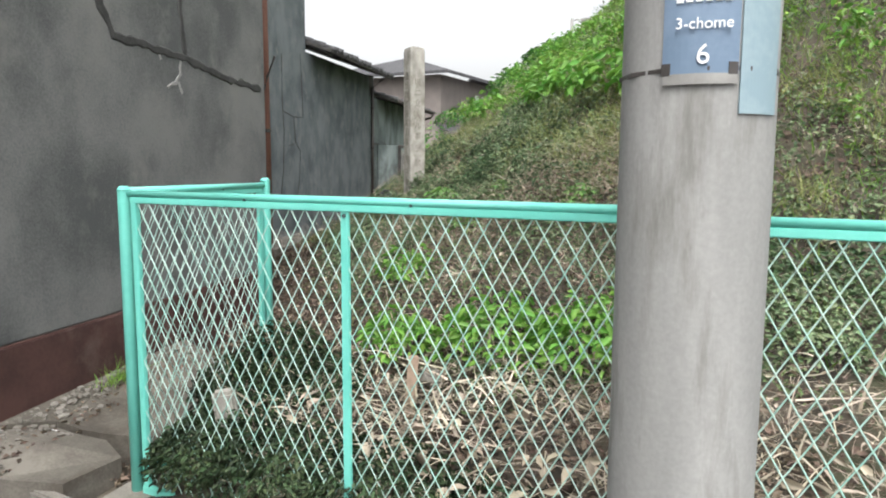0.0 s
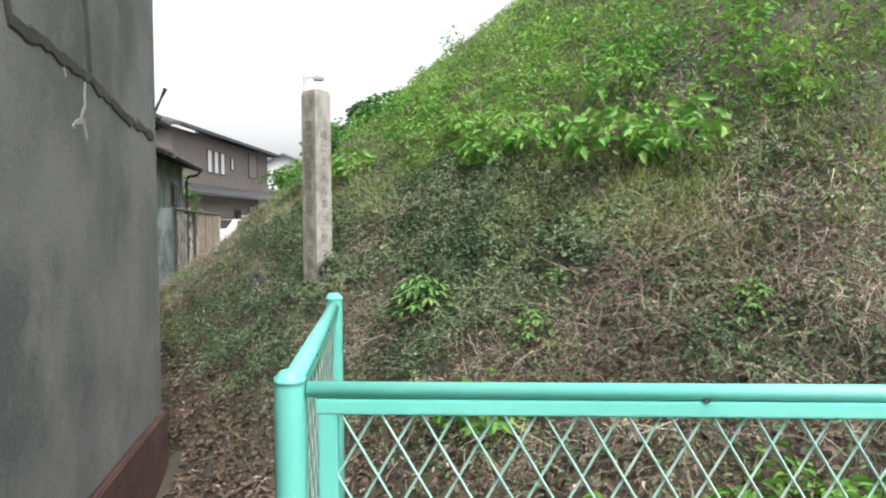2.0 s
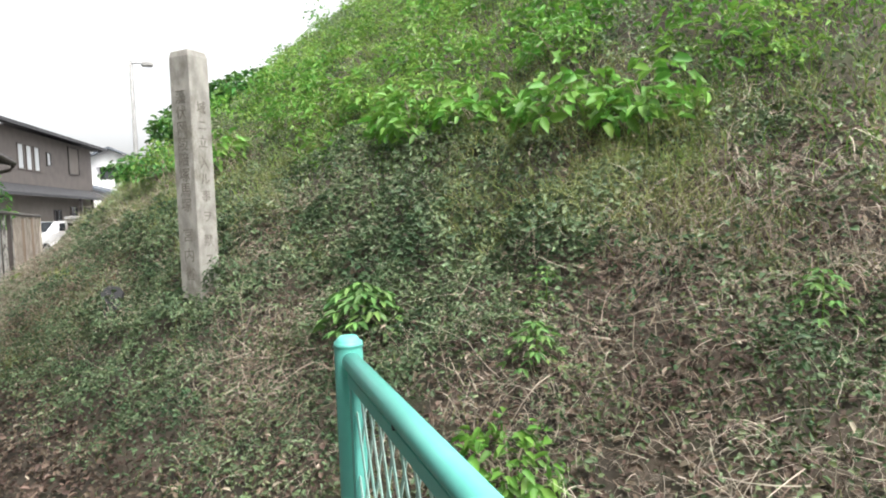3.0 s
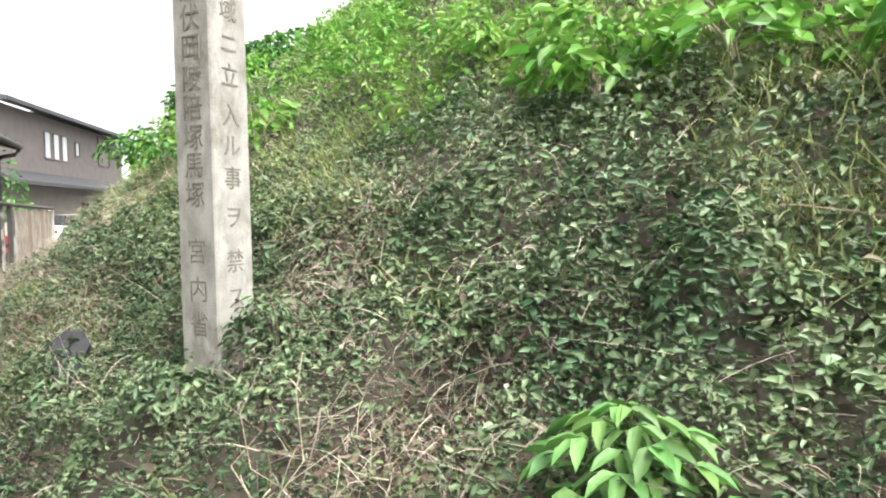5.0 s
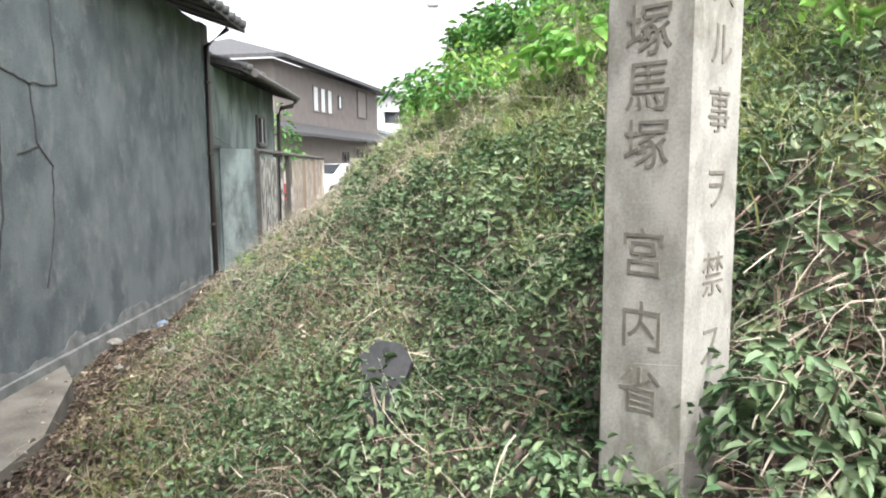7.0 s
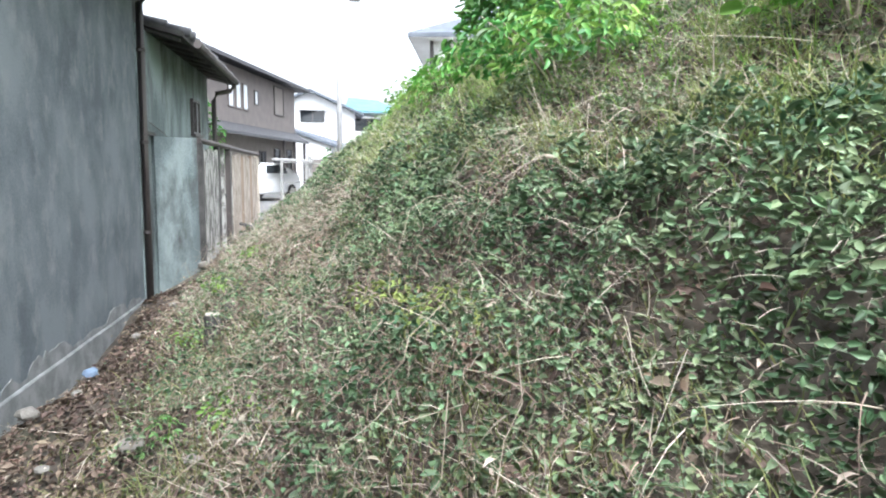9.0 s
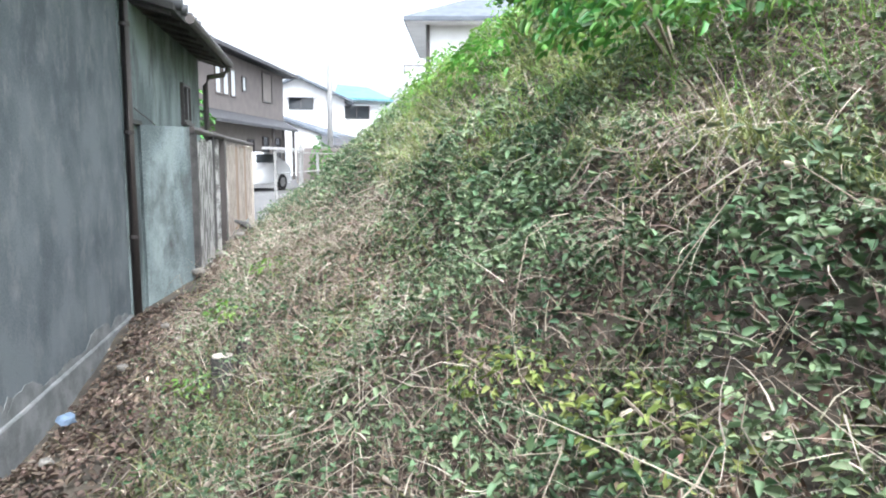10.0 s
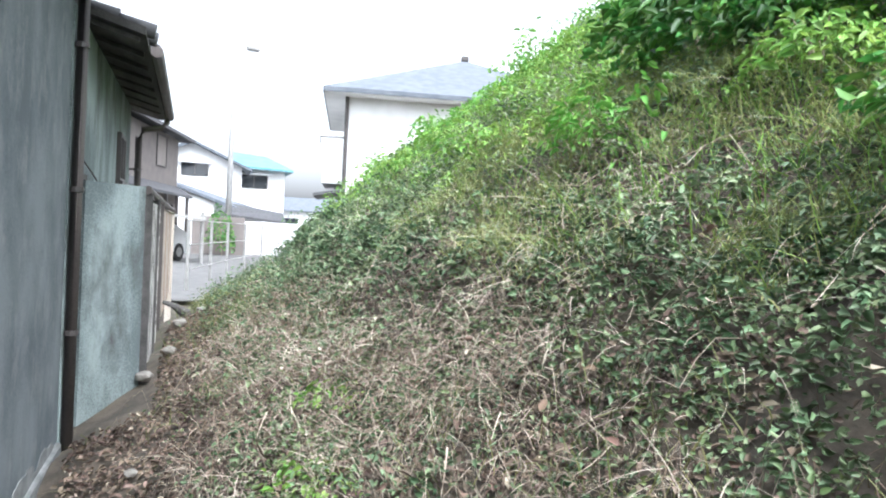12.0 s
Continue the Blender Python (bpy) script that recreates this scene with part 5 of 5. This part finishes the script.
for x, y, r, h, n, s in ((-1.5, 12.8, 0.6, 0.6, 1500, 0.085), (-0.9, 12.2, 0.5, 0.5, 1200, 0.085), (-1.52, 12.23, 0.38, 0.42, 1000, 0.065), (-1.37, 11.89, 0.38, 0.42, 1000, 0.065)):
    shrub(x, y, r, h, n, s, M_SHRUB, "dark green leafy shrub growing on the mound")
for x, y, r, h, n in ((-0.45, 6.85, 0.3, 0.3, 130), (0.1, 5.8, 0.35, 0.32, 160), (0.42, 5.45, 0.3, 0.3, 130), (-0.2, 6.35, 0.28, 0.28, 110), (-1.5, 9.3, 0.3, 0.28, 130)):
    shrub(x, y, r, h * 1.3, int(n * 1.6), 0.085, M_BRIGHT, "broad-leaved bright green plant on the mound", "leafy_plant", "plant", 0.5)
for x, y, r, h, n in ((-0.95, 3.35, 0.22, 0.28, 200), (-0.42, 3.25, 0.30, 0.34, 340), (0.02, 3.15, 0.26, 0.34, 300), (-1.15, 4.3, 0.2, 0.22, 120)):
    shrub(x, y, r, h, int(n * 1.9), 0.05, M_BRIGHT, "fresh bright green leafy plant behind the fence", "leafy_plant", "plant")
shrub(-2.92, 9.72, 0.17, 0.12, 170, 0.024, M_YELLOWLEAF, "yellow-green weed with drooping pointed leaves", "weed", "plant")
bush = random.Random(12)
for k in range(16):
    ang = radians(150 + 62 * (k + bush.random() * 0.8) / 16)
    rr = MR - bush.uniform(1.05, 1.9)
    x, y = MX + rr * math.cos(ang), MY + rr * math.sin(ang)
    if y > 3.4 and allowed(x, y) > 0:
        shrub(x, y, bush.uniform(0.22, 0.4), bush.uniform(0.24, 0.42), 420, 0.05, M_WEED if k % 3 else M_BRIGHT, "rounded light green weed clump on the slope", "weed_clump", "weeds")
for x, y, r, n in ((-3.76, 11.8, 0.17, 190), (-3.9, 11.35, 0.13, 120), (-3.6, 12.4, 0.15, 140), (-3.45, 9.75, 0.14, 130)):
    shrub(x, y, r, 0.10, n, 0.028, M_WEED, "small light green weed patch on the mound foot", "weed_patch", "weeds")
shrub(-2.75, 9.3, 0.2, 0.13, 230, 0.025, M_YELLOWLEAF, "yellow-green weed with drooping pointed leaves", "weed", "plant")
shrub(-1.95, 10.8, 0.6, 0.36, 1100, 0.055, M_SHRUB, "feathery light green shrub on the mound edge")
shrub(-2.43, 7.52, 0.16, 0.23, 480, 0.03, M_IVY, "ivy shoots in front of the slate plate", "ivy_clump", "ivy")
shrub(-1.70, 6.80, 0.19, 0.22, 560, 0.034, M_IVY, "ivy shoots climbing the foot of the stone marker", "ivy_clump", "ivy")
shrub(-2.00, 6.80, 0.15, 0.13, 320, 0.032, M_IVY, "ivy shoots climbing the foot of the stone marker", "ivy_clump", "ivy")
for x, y, r, h, n in ((-1.60, 2.60, 0.25, 0.24, 4200), (-1.22, 2.55, 0.33, 0.24, 4200), (-0.80, 2.44, 0.34, 0.17, 3000), (-0.36, 2.33, 0.30, 0.13, 1800), (-1.66, 2.98, 0.24, 0.32, 2400), (-1.62, 3.36, 0.26, 0.36, 2600), (-1.3, 3.1, 0.24, 0.22, 1500)):
    shrub(x, y, r, h, n, 0.027, M_LOWSHRUB, "dense dark green low shrub growing through the fence foot", "low_shrub")


def seedling(x, y, height, tiers, size, label):
    """An upright young plant with whorls of broad toothed leaves."""
    z = float(land(x, y))
    e = empty("young_plant", (x, y, z - 0.03), label, "plant")
    part("stem", tube([(0, 0, -0.05), (0.01, 0, height * 0.5), (0.02, 0.01, height)], 0.005, 6, 0.5), M_WEED, e)
    pos, nn, spin, ln = [], [], [], []
    for k in range(tiers):
        h = height * (0.35 + 0.65 * k / (tiers - 1))
        for j in range(5):
            a = j * 1.26 + k * 0.5
            reach = size * (1.25 - 0.75 * k / tiers)
            for s in (0.15, 0.55, 1.0):
                for t in (-0.7, 0.0, 0.7):
                    if s < 1 and t == 0:
                        continue
                    pos.append((reach * s * math.cos(a), reach * s * math.sin(a), h + 0.02 - 0.05 * s))
                    nn.append((0.25 * math.cos(a), 0.25 * math.sin(a), 1))
                    spin.append(a + t)
                    ln.append(size * (0.42 + 0.13 * s))
    pos, nn = np.array(pos), np.array(nn)
    nn = tilted(nn / np.linalg.norm(nn, axis=-1, keepdims=True), 0.15)
    o = new("leaves", leaf_cloud("leaves", pos, nn, np.array(ln), 0.36, M_YOUNG, 0.2, 0.25, np.array(spin)))
    o.parent = e
    return e


seedling(-1.25, 5.56, 0.25, 5, 0.15, "bright green young plant with broad toothed leaves")
seedling(-0.87, 4.60, 0.17, 3, 0.085, "bright green young plant on the ivy slope")
seedling(-0.66, 4.86, 0.16, 2, 0.06, "light green seedling on the ivy slope")
seedling(-0.08, 4.02, 0.17, 3, 0.08, "light green young plant beside the dead straw")
seedling(-3.75, 9.9, 0.12, 2, 0.06, "small green weed at the slope foot")

for x, y, r, h, n in ((-2.9, 42.0, 0.6, 2.2, 600), (-6.2, 25.0, 0.6, 2.6, 700), (0.9, 46.0, 1.2, 2.0, 700)):
    shrub(x, y, r, h, n, 0.14, M_SHRUB, "leafy garden shrub beside the far road", "garden_shrub")

# ---------- small things on the slope ----------
pl = empty("slate_plate", (-2.42, 7.65, 1.175), "dark slate plate with a hole standing in the ivy", "plate")
deep = max(0.06, 1.195 - float(land(-2.42, 7.65)))
outline = [(-0.03, -deep), (0.025, -deep), (0.065, -0.05), (0.078, 0.0), (0.04, 0.045), (-0.028, 0.052), (-0.076, 0.004), (-0.06, -0.05)]
bm = prism(outline, -0.014, 0.014)
bm.transform(pose(0, 0, 0, 62, 0, -14))
part("face", bm, M_PLATE, pl)
# no opening is cut: a black disc paints the shade inside the hole
bm = prism([(0.012 * math.cos(a), 0.02 + 0.012 * math.sin(a)) for a in np.linspace(0, 6.283, 11)[:-1]], 0.0125, 0.0165)
bm.transform(pose(0, 0, 0, 62, 0, -14))
part("hole", bm, M_RUBBER, pl)


def rock(x, y, size, material, label, sink=0.3):
    bm = bmesh.new()
    bmesh.ops.create_icosphere(bm, subdivisions=2, radius=size)
    for v in bm.verts:
        v.co *= 1 + 0.35 * (noise.noise(v.co * (1.6 / size) + Vector((x, y, 0)) * 7))
        v.co.z *= 0.62
    o = thing("stone", bm, material, label, "stone", "loose stones", smooth=False)
    o.location = (x, y, max(float(land(x, y)), 0.006) + size * sink)
    return o


for x, y, s in ((-4.55, 9.7, 0.06), (-4.4, 13.1, 0.03), (-4.2, 12.5, 0.025), (-4.25, 16.6, 0.07), (-4.05, 17.0, 0.05), (-4.66, 10.98, 0.055), (-4.50, 11.2, 0.03), (-4.3, 10.2, 0.03), (-3.9, 10.0, 0.05), (-3.6, 9.6, 0.03), (-4.55, 12.6, 0.035), (-4.45, 14.9, 0.06), (-4.3, 15.3, 0.05)):
    rock(x, y, s, M_CONC, "pale broken stone lying on the soil")
blk = box(-0.05, -0.035, -0.1, 0.05, 0.035, 0.27, 0.014)
blk.transform(pose(-1.56, 2.70, float(land(-1.56, 2.70)), 4, -6, 25))
thing("stone_block", blk, M_STONE, "pale upright stone block among the low shrubs", "stone")
stake = box(-0.024, -0.011, -0.12, 0.024, 0.011, 0.25, 0.006)
stake.transform(pose(-0.78, 2.93, float(land(-0.78, 2.93)), 3, 4, 10))
thing("wooden_stake", stake, M_PLANK, "short weathered wooden stake standing in dry cuttings", "stake")
rock(-0.70, 3.02, 0.065, M_CONC, "pale stone lying in the dry cuttings behind the fence", 0.8)


def stump(x, y, radius, height):
    """A cut stump: bark with a pale, slightly tilted top."""
    z = float(land(x, y))
    e = empty("tree_stump", (x, y, z), "small dark cut stump with a pale top in dry grass", "stump")
    bark = tube([(0, 0, -0.1), (0.004, 0, height * 0.5), (0.0, 0.006, height)], radius, 11, 0.85)
    for v in bark.verts:
        v.co += Vector((v.co.x, v.co.y, 0)) * 0.25 * noise.noise(v.co * 30)
    part("bark", bark, M_DARKWOOD, e)
    part("cut_top", tube([(0, 0.006, height + 0.001), (0, 0.006, height + 0.008)], radius * 0.74, 11), M_PALEPOST, e, "pale cut wood")
    return e


stump(-3.79, 11.28, 0.06, 0.10)
stump(-3.70, 11.33, 0.04, 0.06)
plates = []
for corners, label in (([(-2.73, 2.55, 0.27), (-2.62, 2.83, 0.20), (-2.44, 2.80, 0.18), (-2.30, 2.815, 0.165), (-2.03, 2.87, 0.15), (-2.03, 3.7, 0.22), (-2.73, 4.1, 0.31)], "dark worn concrete slab by the plinth"),
                       ([(-2.73, 0.4, 0.25), (-2.5, 2.33, 0.13), (-2.19, 2.38, 0.12), (-2.13, 2.68, 0.12), (-2.30, 2.79, 0.145), (-2.44, 2.778, 0.165), (-2.62, 2.80, 0.18), (-2.73, 2.52, 0.26)], "pale cracked concrete slab beside the drain")):
    sm = slab(corners, 0.2)
    plates.append(BVHTree.FromBMesh(sm))
    thing("concrete_slab", sm, M_DIRTY if len(plates) == 1 else M_SLAB, label, "slab")


def on_slab(x, y):
    hits = [t.ray_cast(Vector((x, y, 2)), Vector((0, 0, -1)))[0] for t in plates]
    return max([h.z for h in hits if h] or [0.02])


# grit and rubble along the plinth foot
bm = bmesh.new()
for k in range(420):
    y = random.uniform(1.9, 3.9)
    x = -2.715 + abs(random.gauss(0, 0.075)) * (0.7 + 0.6 * math.sin(y * 5.0))
    if x < -2.72 or x > -2.1:
        continue
    s = random.choice((0.005, 0.007, 0.009, 0.013, 0.02))
    r = bmesh.ops.create_icosphere(bm, subdivisions=1, radius=s)
    z = on_slab(x, y) + s * 0.25
    for q in r["verts"]:
        q.co = Vector((q.co.x * random.uniform(0.7, 1.5) + x, q.co.y * random.uniform(0.7, 1.5) + y, q.co.z * 0.7 + z))
tagged(new("rubble", mesh_of(bm, "rubble", M_CONC)), "grey grit and broken mortar along the plinth foot", "rubble", kind="stuff")
x, y = rng.uniform(-2.71, -2.45, 300), rng.uniform(2.2, 3.9, 300)
pos = np.stack([x, y, np.array([on_slab(a, c) + 0.004 for a, c in zip(x, y)])], -1)
stuff("slab_litter", leaf_cloud("slab_litter", pos, tilted(np.tile([0.0, 0.0, 1.0], (300, 1)), 0.3), 0.015 + 0.025 * rng.random(300), 0.5, M_DRYLEAF, 0.3, 0.1), "dry leaf litter on the concrete slab", "leaf litter")
n = 120
pos = np.stack([rng.normal(-2.64, 0.03, n), rng.normal(3.35, 0.09, n), np.full(n, 0.26)], -1)
way = np.stack([rng.normal(0.2, 0.4, n), rng.normal(0, 0.4, n), np.ones(n)], -1)
tuft = tagged(new("grass_tuft", blade_cloud("grass_tuft", pos, way / np.linalg.norm(way, axis=-1, keepdims=True), 0.06 + 0.07 * rng.random(n), np.full(n, 0.006), M_WEED, 0.35)), "small green grass tuft at the plinth foot", "grass")
chip = bmesh.new()
add_box(chip, -0.045, -0.012, 0, 0.045, 0.012, 0.012, 0.005)
chip.transform(pose(-2.55, 2.745, 0.172, 0, 8, -20))
thing("plaster_chip", chip, M_WHITEPAINT, "small white plaster chip lying on the slab", "chip")
foot = prism([(-2.05, 2.42), (-1.86, 2.38), (-1.84, 2.60), (-2.03, 2.63)], -0.05, 0.045)
thing("post_footing", foot, M_CONC, "rough concrete footing of the fence post", "footing")
kb = box(-0.25, -0.03, -0.05, 0.25, 0.03, 0.085, 0.01)
kb.transform(pose(-2.10, 2.315, 0, 0, 0, -16))
thing("kerb", kb, M_CONC, "pale concrete kerb beside the drain", "kerb")
x = np.concatenate([rng.normal(-2.75, 0.09, 70), rng.normal(-2.4, 0.3, 50), rng.normal(-3.5, 0.3, 60)])
y = np.concatenate([rng.normal(9.1, 0.1, 70), rng.normal(9.2, 0.4, 50), rng.normal(11.0, 0.6, 60)])
pos = np.stack([x, y, land(x, y) + 0.02 + 0.07 * rng.random(len(x))], -1)
stuff("brown_leaves", leaf_cloud("brown_leaves", pos, tilted(land_normal(x, y), 0.7), 0.018 + 0.035 * rng.random(len(x)) ** 2, 0.5, M_BROWNLEAF, 0.5, 0.3), "large curled brown dead leaves on the slope", "leaf litter")
gr = empty("drain_grate", (-2.28, 2.12, 0.012), "dark steel drain grate in the street", "drain")
for k in range(9):
    part("bar", box(-0.28, -0.12 + k * 0.03, 0, 0.28, -0.108 + k * 0.03, 0.02), M_STEEL, gr)
# flat dark sheet under the bars: the drain's shaded depth as colour
part("trough_shade", slab([(-0.3, -0.14, 0.001), (0.3, -0.14, 0.001), (0.3, 0.15, 0.001), (-0.3, 0.15, 0.001)], 0.003), M_FRAME, gr)
lump = rock(-4.70, 12.05, 0.05, M_BLUE, "crumpled blue and white litter on the soil")
bk = thing("branch", tube([(-4.12, 18.0, 0.66), (-4.24, 18.0, 0.70), (-4.34, 17.98, 0.78), (-4.45, 17.95, 0.82)], 0.07, 7, 0.3), M_DARKWOOD, "dark broken branch lying at the fence foot", "branch")
